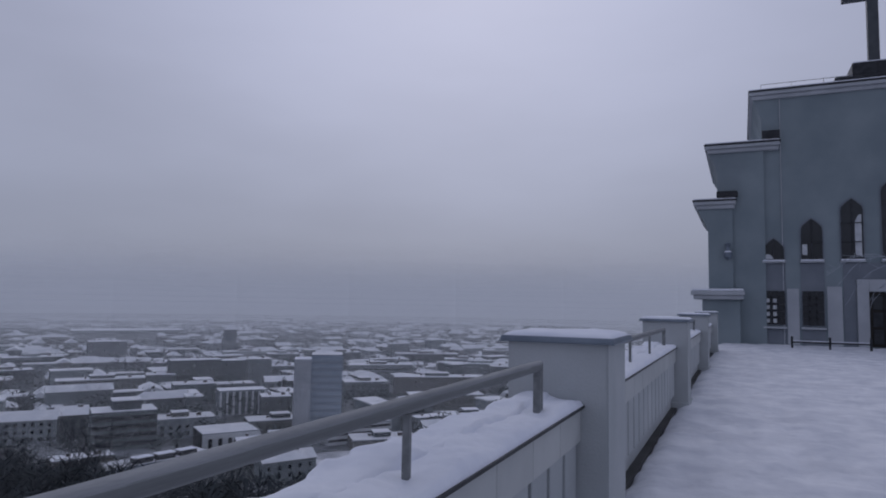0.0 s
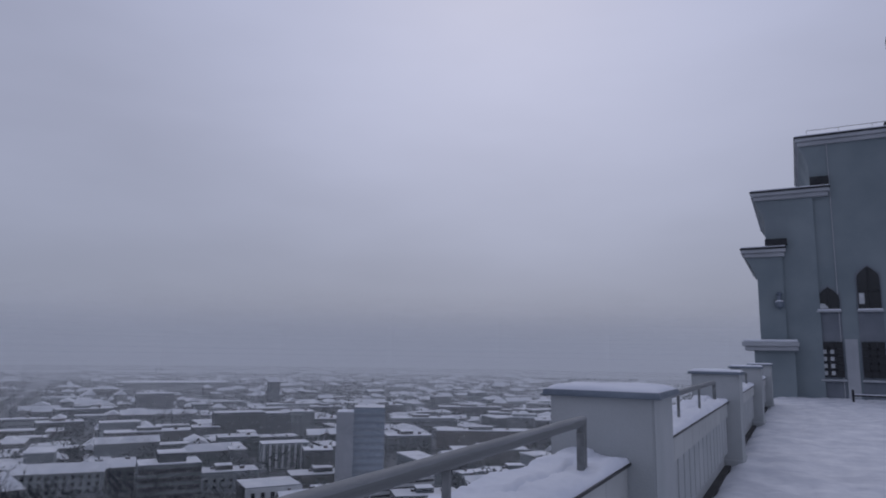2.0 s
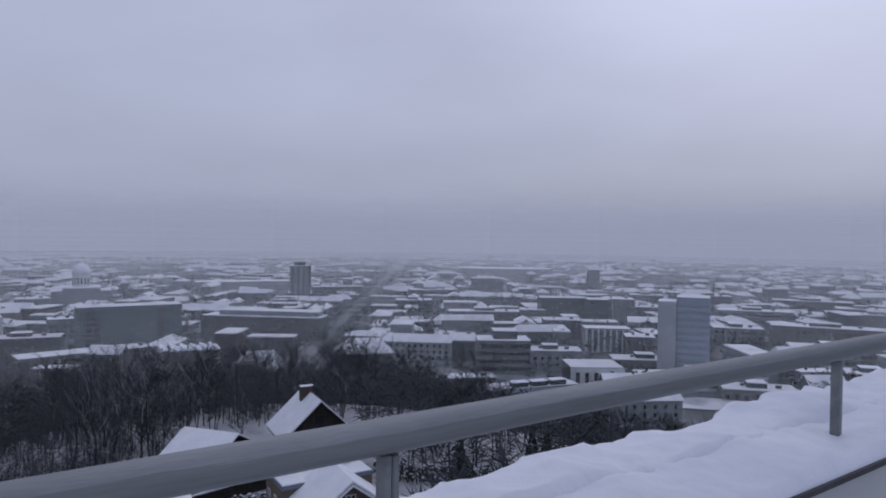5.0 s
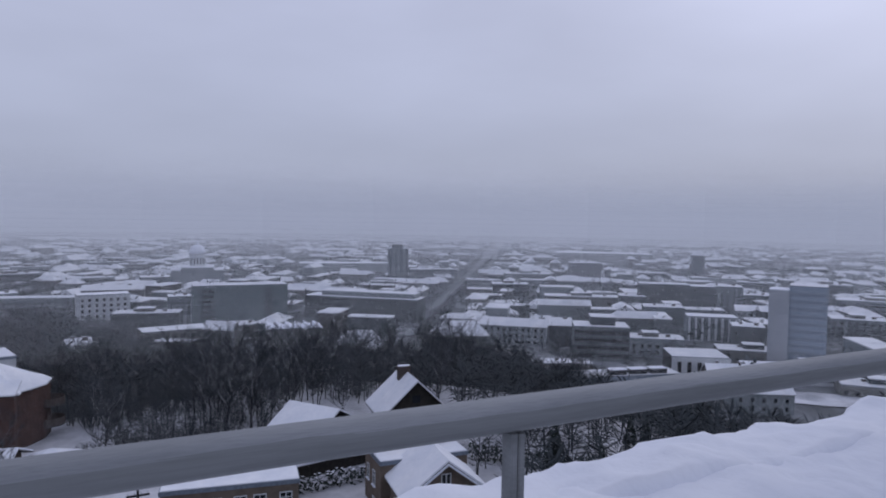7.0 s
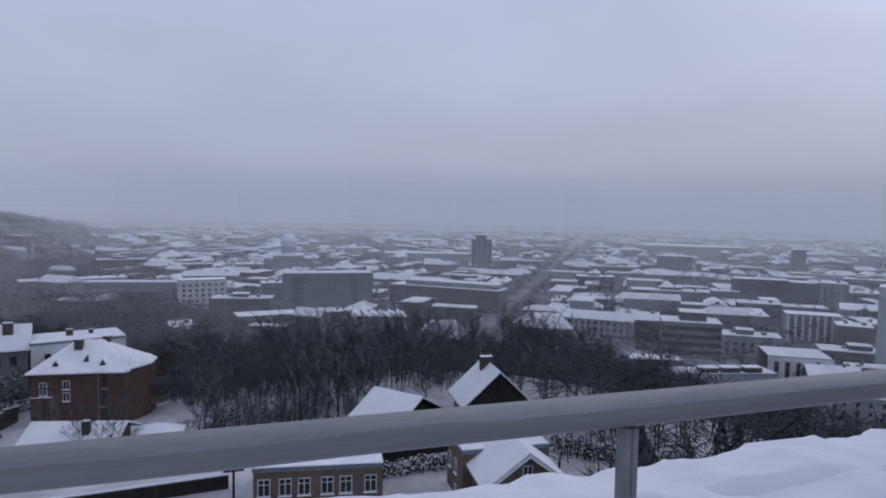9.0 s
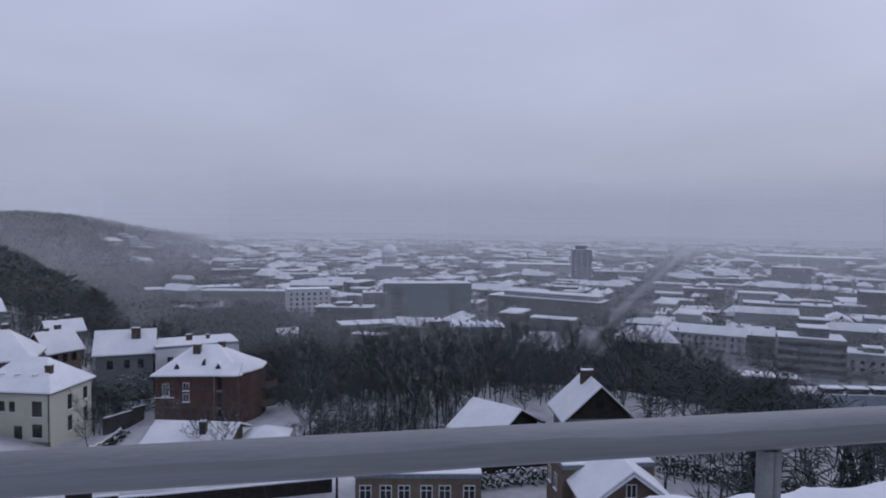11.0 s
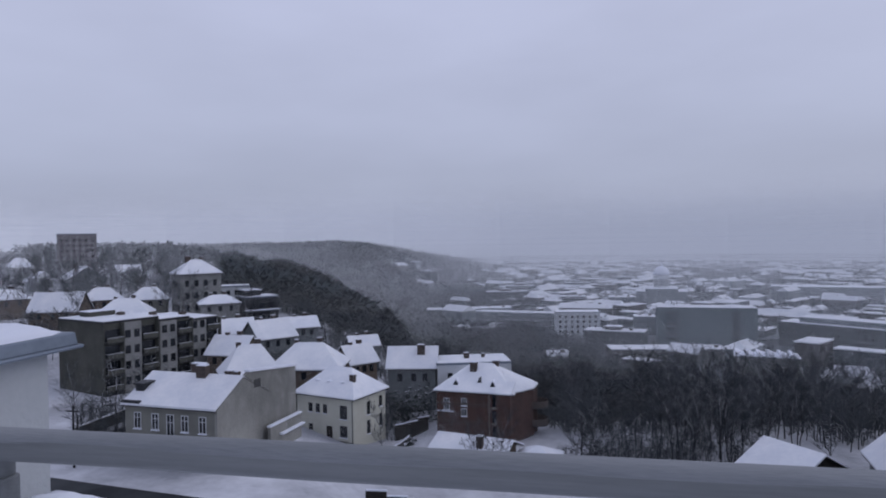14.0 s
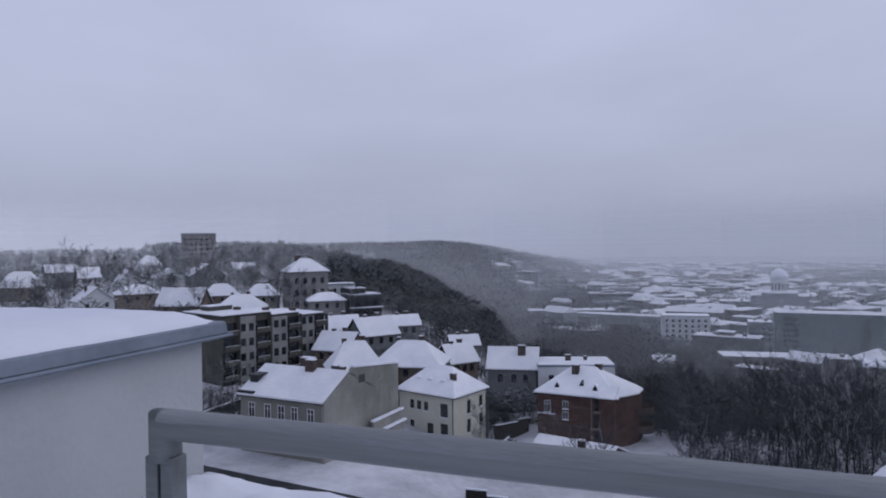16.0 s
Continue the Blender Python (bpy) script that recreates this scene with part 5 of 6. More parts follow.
# long office block
lb = block("long grey four-storey office block under snow", 69.8, 462, 82, 20, 15, -22, CITY[0], grid_windows("S", 80, 22, 4, 1.4, 3.5, 1.9, 1.9), name="office_block", category="office block")
part("roof_storey", Shape().box(-30, -6, 15.5, 38, 7, 18.5), CITY[1], lb)
part("roof_storey_snow", Shape().box(-30.3, -6.3, 18.502, 38.3, 7.3, 18.9), ROOF_SNOW, lb)
block("white town apartment house with square windows", 90.4, 470, 30, 14, 19, 6, WHITE_RENDER, grid_windows("S", 28, 7, 5, 1.5, 3.4, 1.5, 1.8), kind="flat")
block("long low slab building roofed with snow", 95.2, 520, 78, 14, 13, -16, CITY[1], grid_windows("S", 76, 20, 3, 1.4, 3.6, 1.8, 1.8))
block("long low hall with a bright snowy roof", 84.0, 388, 52, 16, 8, 14, CITY[2], grid_windows("S", 50, 12, 2, 1.2, 3.2, 1.6, 1.6))
sw = block("workshop with a saw-toothed snowy roof", 75.8, 372, 30, 16, 9, 4, CITY[2], [], name="workshop")
for k in range(6):
    part("sawtooth", Shape().prism([(-14.5 + 5 * k, 9.5), (-10.5 + 5 * k, 9.5), (-14.5 + 5 * k, 11.4)], "y", -8, 8), SNOW, sw)
block("grey slab office building with rows of windows", 44.6, 530, 36, 16, 23, 10, CITY[3], grid_windows("S", 34, 10, 6, 1.5, 3.4, 1.9, 1.9))
block("dark grey office building with rows of windows", 42.0, 534, 23, 16, 22, 4, CITY[3], grid_windows("S", 28, 8, 6, 1.5, 3.4, 1.9, 1.9))
sb = block("stepped office building with banded storeys", 49.6, 345, 27, 18, 17, 6, CITY[0], [], name="office_block", category="office block")
for k in range(4):
    part("window_band", Shape().box(-13.2, -9.1, 2.0 + 3.8 * k, 13.2, -9.0, 3.9 + 3.8 * k), GLASS, sb)
part("roof_storey", Shape().box(-5, -5, 17.5, 7, 6, 21.5), CITY[3], sb)
part("roof_storey_snow", Shape().box(-5.3, -5.3, 21.502, 7.3, 6.3, 21.9), ROOF_SNOW, sb)
pb = block("pale apartment block with tall pilasters", 40.9, 426, 28, 14, 14, 10, CITY[1], [], name="apartment_block", category="apartment block")
for k in range(8):
    part("pilaster", Shape().box(-13.6 + 3.7 * k, -7.5, 0, -12.4 + 3.7 * k, -7.0, 13.6), WHITE_RENDER, pb)
    part("window_strip", Shape().box(-12.3 + 3.7 * k, -7.1, 1, -10.0 + 3.7 * k, -7.002, 13), CITY[0], pb)
bl = block("long low grey-blue hall with dark roof lights", 47.6, 282, 46, 12, 7, 28, material("grey_blue_render", (0.22, 0.26, 0.31), (0.28, 0.32, 0.37), 0.2), [], name="hall", category="hall")
for k in range(3):
    part("roof_light", Shape().box(-8 + 9 * k, -5.0, 7.5, -1 + 9 * k, -1, 9.4), METAL_DARK, bl)
    part("roof_light_snow", Shape().box(-8.2 + 9 * k, -5.1, 9.402, -0.8 + 9 * k, -0.8, 9.7), SNOW, bl)
cb = block("white columned pavilion with a broad snowy roof", 42.0, 316, 24, 20, 11, 14, METAL_DARK, [], name="pavilion", category="building")
for k in range(6):
    part("column", Shape().box(-12.2 + 4.2 * k, -10.8, -4, -9.9 + 4.2 * k, -10.0, 10.6), WHITE_RENDER, cb)
part("frieze", Shape().box(-12.3, -10.9, 9.2, 12.3, -10.82, 11.2), WHITE_RENDER, cb)
part("side_wall", Shape().box(12.02, -10, -4, 12.4, 10, 11), WHITE_RENDER, cb)
block("broad town hall block with snowy roof and dormers", 61.6, 348, 30, 14, 9.5, 8, CITY[3], grid_windows("S", 28, 8, 2, 1.5, 3.6, 1.3, 1.8), kind="hip", rise=6.5, chimneys=[(-5, 0, 14, 17.5), (6, 0, 14, 17)])
block("long grey town house row under snow", 57.0, 374, 40, 14, 11, -8, CITY[1], grid_windows("S", 38, 11, 3, 1.5, 3.3, 1.4, 1.7), kind="gable", rise=3.4)
block("steep snowy roofed house group at the wood's edge", 70.2, 330, 26, 14, 6, 4, CITY[4], grid_windows("S", 24, 7, 1, 1.5, 3.3, 1.3, 1.6), kind="hip", rise=7.5, chimneys=[(-5, 0, 10, 14.5), (4, 0.5, 10, 14.5)])
block("very long flat industrial hall with snowy roof", 71.2, 838, 122, 30, 13, 4, CITY[1], [], name="industrial_hall", category="hall")
block("grey block beside the snowy square", 51.0, 775, 36, 20, 22, 4, CITY[3], grid_windows("S", 34, 8, 6, 1.5, 3.4, 2.0, 2.0))
block("far slim church tower above the roofs", 42.0, 872, 14, 14, 30, 8, CITY[3], [], kind="hip", rise=6, name="church_tower", category="tower")
block("distant long stadium building under snow", 49.5, 1120, 150, 60, 18, 4, CITY[3], [], name="stadium", category="stadium")


def domed_church():
    px, py = polar(83.5, 700)
    claim(px, py, 34)
    t = thing("domed_church", "pale domed church with a snowy cupola", "church", pose(px, py, TOWN, 0, 0, 83.5))
    part("wall", Shape().box(-24, -15, -4, 24, 15, 16).box(-15, -20, -4, 15, 20, 19), CITY[1], t)
    part("roof_snow", Shape().box(-24.5, -15.5, 16.002, -15.1, 15.5, 16.6).box(15.1, -15.5, 16.002, 24.5, 15.5, 16.6).box(-15.5, -20.5, 19.002, 15.5, 20.5, 19.7), ROOF_SNOW, t)
    part("drum", Shape().lathe([(7.6, 19.7), (7.6, 31.0), (8.3, 31.4), (8.3, 32.2)], 24), WHITE_RENDER, t)
    for k in range(16):
        a = 2 * math.pi * k / 16
        part("drum_window", plain_window(1.2, 6.0), None, t, at=pose(7.6 * math.sin(a), -7.6 * math.cos(a), 21.5, 0, 0, math.degrees(a)))
    part("cupola", Shape().lathe([(7.9, 32.2), (7.6, 34.6), (6.6, 37.2), (4.8, 39.3), (2.4, 40.6), (1.0, 40.9), (0.9, 42.6), (0.2, 44.0)], 24), SNOW, t, smooth=True)


domed_church()

def mid_block(w, d, L, W, H, turn, k, kind):
    """A block of the middle town: bearing, distance, length, depth, height, turn, wall colour, roof."""
    tone = ("grey", "pale", "warm grey", "slate-grey", "brown")[k]
    b = block(f"{tone} town block with window rows and a {'flat' if kind == 'flat' else 'gabled'} snowy roof", w, d, L, W, H, turn, CITY[k], kind=kind, rise=3.2,
              chimneys=[(-L * 0.2, 1.0, H + 0.3, H + (1.5 if kind == "flat" else 4.0), 1.6, 1.0), (L * 0.26, -1.0, H + 0.3, H + (1.9 if kind == "flat" else 3.8), 2.2, 1.4)], group="middle town blocks")
    for z in range(max(1, int(H / 3.3))):
        if d > 560:
            part("window_band", Shape().box(-L / 2 + 0.8, -W / 2 - 0.05, 1.4 + 3.3 * z, L / 2 - 0.8, -W / 2 + 0.02, 2.5 + 3.3 * z), GLASS, b)
            continue
        n = max(3, int(L / 3.6))
        for i in range(n):
            put_window(b, "S", L, W, -L / 2 + L * (i + 0.5) / n, 1.2 + 3.3 * z, 1.6, 1.7, "plain")
    if kind == "flat" and L > 28:
        part("roof_storey", Shape().box(-L * 0.16, -W * 0.2, H + 0.502, L * 0.1, W * 0.25, H + 2.6), CITY[(k + 1) % 5], b)
        part("roof_storey_snow", Shape().box(-L * 0.165, -W * 0.22, H + 2.602, L * 0.105, W * 0.27, H + 2.9), TOWN_SNOW, b)


mid_block(53.1, 376, 14, 16, 12, 4, 3, "gable")
mid_block(45.4, 365, 31, 16, 9, 8, 1, "flat")
mid_block(40.0, 545, 25, 18, 22, 6, 1, "flat")
mid_block(44.6, 470, 26, 18, 13, 6, 0, "flat")
mid_block(47.1, 521, 19, 18, 14, 4, 0, "flat")
mid_block(51.0, 538, 62, 18, 10, 5, 2, "flat")
mid_block(57.3, 614, 33, 18, 11, 6, 3, "flat")
mid_block(59.9, 659, 26, 16, 10, -8, 1, "flat")
mid_block(55.8, 722, 49, 20, 12, 8, 0, "flat")
mid_block(38.2, 411, 17, 16, 12, 6, 3, "flat")
mid_block(37.6, 369, 37, 16, 6, 12, 2, "flat")
mid_block(37.7, 520, 27, 16, 8, 8, 1, "gable")
mid_block(52.3, 302, 22, 10, 6, 10, 4, "flat")
mid_block(40.6, 751, 50, 18, 12, 6, 1, "flat")
mid_block(37.7, 718, 33, 18, 12, 4, 0, "flat")
mid_block(87.2, 442, 38, 16, 10, -10, 3, "flat")
mid_block(100.9, 540, 43, 18, 14, 6, 0, "flat")
mid_block(97.3, 566, 26, 18, 12, 8, 1, "flat")
mid_block(89.6, 569, 43, 18, 12, -6, 4, "gable")
mid_block(84.9, 500, 15, 16, 13, 4, 1, "flat")
mid_block(86.7, 624, 23, 16, 16, 6, 0, "flat")
mid_block(95.1, 836, 36, 18, 12, 5, 1, "flat")
mid_block(96.3, 717, 45, 18, 14, 6, 3, "flat")
mid_block(90.3, 875, 33, 18, 13, 4, 0, "flat")
mid_block(88.2, 837, 31, 18, 13, 7, 2, "flat")
mid_block(90.7, 689, 26, 16, 11, 6, 1, "flat")
mid_block(80.0, 402, 16, 16, 7, 4, 2, "flat")
mid_block(92.1, 364, 11, 8, 6, 10, 1, "gable")
mid_block(32.8, 714, 38, 18, 14, 8, 3, "flat")
mid_block(30.8, 488, 32, 18, 11, 10, 1, "flat")
mid_block(24.0, 440, 49, 18, 9, 12, 2, "flat")
mid_block(37.8, 591, 24, 16, 12, 6, 0, "flat")
mid_block(22.4, 696, 41, 18, 10, 8, 1, "flat")
mid_block(24.5, 514, 70, 18, 12, 6, 4, "flat")
mid_block(20.8, 628, 86, 20, 12, 8, 0, "flat")
mid_block(29.6, 602, 56, 18, 12, 9, 1, "flat")
mid_block(25.6, 743, 70, 20, 11, 6, 3, "flat")
mid_block(21.7, 383, 34, 16, 6, 16, 4, "flat")
mid_block(29.2, 321, 31, 16, 5, 12, 2, "flat")
mid_block(18.8, 522, 25, 18, 20, 6, 3, "flat")
mid_block(19.1, 775, 47, 18, 14, 6, 0, "flat")


def snow_yard(w, d, L, W, turn, label):
    """An open stretch of clean snow, draped on the ground."""
    px, py = polar(w, d)
    claim(px, py, min(L, W) * 0.5)
    s = Shape()
    e, f = facing(w + turn), facing(w + turn + 90)
    for j in range(7):
        for i in range(9):
            p = Vector((px, py, 0)) + e * (i / 8 - 0.5) * L * (1 - 0.12 * abs(j - 3) / 3) + f * (j / 6 - 0.5) * W * (1 - 0.15 * abs(i - 4) / 4)
            s.v.append((p.x, p.y, ground_z(p.x, p.y) + 0.5))
    s.f = [(j * 9 + i, j * 9 + i + 1, j * 9 + i + 10, j * 9 + i + 9) for j in range(6) for i in range(8)]
    tagged(part("snow_yard", s, YARD_SNOW, smooth=True), label, "yard", kind="structure")


snow_yard(47.8, 900, 100, 190, 4, "broad empty snow-covered square")
snow_yard(28.4, 300, 24, 40, 20, "snowy yard between low sheds")
snow_yard(53.6, 285, 14, 26, 10, "small snowy yard by the wood")
snow_yard(33.0, 300, 30, 22, 14, "snowy yard below the office tower")

# streets of the town: the long one runs away from the hill
STREET_A = Vector((-374, 176, 0))
STREET_DIR = Vector((-0.831, 0.556, 0)).normalized()
STREET_SIDE = Vector((STREET_DIR.y, -STREET_DIR.x, 0))
GRID = math.degrees(math.atan2(STREET_DIR.y, STREET_DIR.x))


def street(offset, s0, s1, width):
    s = Shape()
    n = int((s1 - s0) / 25)
    for k in range(n + 1):
        c = STREET_A + STREET_DIR * (s0 + (s1 - s0) * k / n) + STREET_SIDE * offset
        for q in (-0.5, 0.5):
            p = c + STREET_SIDE * q * width
            s.v.append((p.x, p.y, ground_z(p.x, p.y) + 0.35))
    s.f = [(2 * k, 2 * k + 1, 2 * k + 3, 2 * k + 2) for k in range(n)]
    ob = part("road", s, ASPHALT)
    tagged(ob, "dark wet town street between snowy roofs", "road", kind="structure")


street(0, -70, 700, 6.0)


def town_prototypes():
    """A dozen kinds of town house; each is built when it is first used."""
    rng = random.Random(5)
    kinds = []
    for i in range(14):
        L, W = rng.uniform(14, 25), rng.uniform(9.5, 12.5)
        st = rng.choice((2, 2, 3, 3, 4))
        kind = rng.choice(("gable", "gable", "flat", "hip", "flat"))
        kinds.append((L, W, 1.5 + 3.1 * st, st, kind, rng.uniform(2.4, 4.2), CITY[i % 5], i))
    return kinds


KINDS = town_prototypes()
FIRST = {}


def town_house(i, px, py, z, turn, scale):
    L, W, H, st, kind, rise, mat, _ = KINDS[i]
    m = pose(px, py, z, 0, 0, turn) @ Matrix.Diagonal((scale, scale, 1, 1))
    if i not in FIRST:
        n = max(3, int(L / 4.2))
        rows = grid_windows("S", L - 1, n, st, 1.3, 3.1, 1.25, 1.6) + grid_windows("E" if i % 2 else "W", W - 1, 3, st, 1.3, 3.1, 1.1, 1.6)
        tone = ("grey", "pale", "warm grey", "slate-grey", "brown")[i % 5]
        FIRST[i] = house(f"{tone} rendered town house with a {'flat' if kind == 'flat' else 'pitched'} snowy roof", 0, 0, 0, 0, L, W, H, kind, rise, mat, rows, "plain",
                         [(-L * 0.25, 0.4, H + 0.3, H + (1.6 if kind == "flat" else rise + 1.2), 1.2, 0.8), (L * 0.22, -0.4, H + 0.3, H + (1.4 if kind == "flat" else rise + 1.0), 1.0, 0.8)],
                         name="town_house", category="house", over=0.45, snow=0.3, group="town houses", foundation=5, cover=TOWN_SNOW)
        FIRST[i].matrix_basis = m
        return
    copy_thing(FIRST[i], m)


FAR = {"wall": [Shape() for _ in CITY], "snow": Shape()}


def far_house(px, py, z, turn, L, W, H, kind, rise, mat):
    """A house of the far town, kept as plain blocks with a snowy roof."""
    c, sn = math.cos(radians(turn)), math.sin(radians(turn))

    def place(pts):
        return [(px + x * c - y * sn, py + x * sn + y * c, z + zz) for x, y, zz in pts]
    a, b = L / 2, W / 2
    FAR["wall"][mat].add(place([(-a, -b, -5), (a, -b, -5), (a, b, -5), (-a, b, -5), (-a, -b, H), (a, -b, H), (a, b, H), (-a, b, H)]), [(0, 1, 5, 4), (1, 2, 6, 5), (2, 3, 7, 6), (3, 0, 4, 7), (4, 5, 6, 7)])
    o = 0.5
    if kind == "flat":
        FAR["snow"].add(place([(-a - o, -b - o, H + 0.02), (a + o, -b - o, H + 0.02), (a + o, b + o, H + 0.02), (-a - o, b + o, H + 0.02), (-a - o, -b - o, H + 0.6), (a + o, -b - o, H + 0.6), (a + o, b + o, H + 0.6), (-a - o, b + o, H + 0.6)]),
                        [(0, 1, 5, 4), (1, 2, 6, 5), (2, 3, 7, 6), (3, 0, 4, 7), (4, 5, 6, 7)])
    else:
        r = a + o if kind == "gable" else max(0.5, a - b)
        FAR["snow"].add(place([(-a - o, -b - o, H + 0.02), (a + o, -b - o, H + 0.02), (a + o, b + o, H + 0.02), (-a - o, b + o, H + 0.02), (-r, 0, H + rise), (r, 0, H + rise)]), [(0, 1, 5, 4), (2, 3, 4, 5), (1, 2, 5), (3, 0, 4)])


WOOD_SPOTS = []     # gaps of the town where trees stand


def fill_town():
    rng = random.Random(11)
    count = 0
    for i in range(-60, 104):
        for j in range(-54, 62):
            s_, q_ = i * 25.0 + rng.uniform(-4, 4), j * 20.0 + 10 + rng.uniform(-4, 4)
            p = STREET_A + STREET_DIR * s_ + STREET_SIDE * q_
            d, w = math.hypot(p.x, p.y), bearing(p.x, p.y)
            if not (-18 < w < 134) or d > 1850 or d < 255:
                continue
            if 62 < w < 104 and d < 342 + 100 * smooth01((w - 84) / 10):
                continue
            g = ground_z(p.x, p.y)
            if abs(q_) < 14 or not free(p.x, p.y, 10):
                continue
            ridge = w > 98
            if g > TOWN + 7 and not ridge:
                continue
            if ridge and (d < 430 or rng.random() < 0.80 + 0.20 * smooth01((w - 101) / 7)):
                if d > 430 and rng.random() < 0.75:
                    WOOD_SPOTS.append((p.x, p.y))
                continue
            if rng.random() < 0.20 or (noise.noise((p.x * 0.006, p.y * 0.006, 7)) > 0.33):
                WOOD_SPOTS.append((p.x, p.y))
                continue
            if d > 600 and rng.random() < 0.15 + 0.45 * smooth01((d - 700) / 600):
                WOOD_SPOTS.append((p.x, p.y))
                continue
            turn = GRID + rng.choice((0, 90, 180, 270)) + rng.uniform(-5, 5)
            if d < 580 and (d < 470 or rng.random() < 0.5) and count < 100:
                # fronts look back at the hill where they can
                best = min((GRID + k for k in (0, 90, 180, 270)), key=lambda a: abs((a - w + 180) % 360 - 180))
                town_house(rng.randrange(len(KINDS)), p.x, p.y, g, best + rng.uniform(-6, 6), rng.uniform(0.78, 1.02))
                count += 1
            else:
                far_house(p.x, p.y, g, turn, rng.uniform(13, 36), rng.uniform(9, 15), rng.choice((4.5, 6, 7.5, 9, 9, 12)) + rng.uniform(-1, 1) + (7 if rng.random() < 0.04 else 0), rng.choice(("flat", "flat", "flat", "gable", "gable", "hip")), rng.uniform(2.5, 4.5), rng.choice((0, 0, 1, 1, 2, 3, 3, 4)))
            if rng.random() < 0.95:
                WOOD_SPOTS.append((p.x + rng.uniform(-16, 16), p.y + rng.uniform(-13, 13)))
    for k, s in enumerate(FAR["wall"]):
        ob = part("far_house_walls", s.mesh("far_house_walls", material("far_" + CITY[k].name, *((0.082, 0.10, 0.105), (0.20, 0.225, 0.235), (0.12, 0.122, 0.117), (0.06, 0.073, 0.078), (0.075, 0.072, 0.068))[k:k + 1], None, 0.1, vary=0.3, island=True), 0), None)
        tagged(ob, "rendered walls of the far town houses", "town", kind="stuff")
    ob = part("far_house_roofs", FAR["snow"], TOWN_SNOW)
    tagged(ob, "snow-covered roofs of the far town houses", "town", kind="stuff")
    return count


fill_town()


# ---- trees ----
def bare_tree(seed, height, spread, limbs=9, subs=6, twigs=6):
    """Trunk and a crown of branches and twigs, as two shapes."""
    rng = random.Random(seed)
    trunk, crown, snow = Shape(), Shape(), Shape()
    p, r = Vector((0, 0, -0.6)), height * 0.0115
    pts = [p]
    for k in range(5):
        q = p + Vector((rng.uniform(-0.03, 0.03) * height, rng.uniform(-0.03, 0.03) * height, height * 0.17))
        trunk.tube(p, q, r, r * 0.78, 5, caps=False)
        p, r = q, r * 0.78
        pts.append(p)

    def sliver(a, b, w):
        d = (b - a).normalized()
        u = d.orthogonal().normalized() * w
        v = d.cross(u)
        m = a + (b - a) * 0.3
        crown.add([a, m + (u + v) * 0.75, b, m - (u + v) * 0.75], [(0, 1, 2, 3)])

    for i in range(limbs):
        base = pts[1 + min(4, int(1.2 + 3.6 * i / limbs))] if i else pts[2]
        ang = i * 2.4 + rng.uniform(-0.4, 0.4)
        lift = rng.uniform(0.55, 1.15) + 0.5 * i / limbs
        d = Vector((math.cos(ang), math.sin(ang), lift)).normalized()
        ln = height * spread * rng.uniform(0.75, 1.1)
        mid = base + d * ln * 0.5
        d2 = (d + Vector((0, 0, 0.35))).normalized()
        end = mid + d2 * ln * 0.5
        trunk.tube(base, mid, height * 0.0052, height * 0.0038, 4, caps=False)
        up, sd = Vector((0, 0, height * 0.006)), d.cross(Vector((0, 0, 1))).normalized() * height * 0.0011
        snow.add([base + up + sd, base + up - sd, mid + up - sd, mid + up + sd], [(0, 1, 2, 3)])
        snow.add([mid + up + sd, mid + up - sd, end + up], [(0, 1, 2)])
        trunk.tube(mid, end, height * 0.0038, height * 0.0016, 3, caps=False)
        for k in range(subs):
            t = 0.3 + 0.7 * (k + rng.random()) / subs
            b = base + (mid - base) * (t * 2) if t < 0.5 else mid + (end - mid) * (t * 2 - 1)
            e = Vector((rng.uniform(-1, 1), rng.uniform(-1, 1), rng.uniform(-0.1, 1.0))).normalized()
            e = (e + d * 0.7).normalized()
            l2 = ln * rng.uniform(0.28, 0.5)
            tip = b + e * l2
            sliver(b, tip, height * 0.0026)
            if rng.random() < 0.85:
                up, sd = Vector((0, 0, height * 0.003)), e.orthogonal().normalized() * height * 0.0008
                snow.add([b + up + sd, b + up - sd, b + (tip - b) * 0.9 + up], [(0, 1, 2)])
            for _ in range(twigs):
                c = b + e * l2 * rng.uniform(0.25, 1.0)
                f = (e + Vector((rng.uniform(-1, 1), rng.uniform(-1, 1), rng.uniform(-0.5, 0.9)))).normalized()
                sliver(c, c + f * l2 * rng.uniform(0.35, 0.7), height * 0.0016)
    return trunk, crown, snow


TREE_MESHES = []
for k in range(6):
    a, b, c = bare_tree(40 + k, 13.0, 0.34 + 0.03 * (k % 3), limbs=12, subs=8, twigs=11)
    TREE_MESHES.append((a.mesh("trunk", BARK, smooth=True), b.mesh("crown", TWIG), c.mesh("snow", SNOW)))


def tree(px, py, k, s, turn, label="bare leafless tree with dark frosted twigs", z=None, snowy=True):
    t = thing("tree", label, "tree", pose(px, py, ground_z(px, py) if z is None else z, 0, 0, turn) @ Matrix.Diagonal((s, s, s, 1)), group="bare trees of the hillside wood")
    part("trunk", TREE_MESHES[k][0], None, t)
    cr = part("crown", TREE_MESHES[k][1], None, t)
    if snowy:
        part("snow", TREE_MESHES[k][2], None, cr)


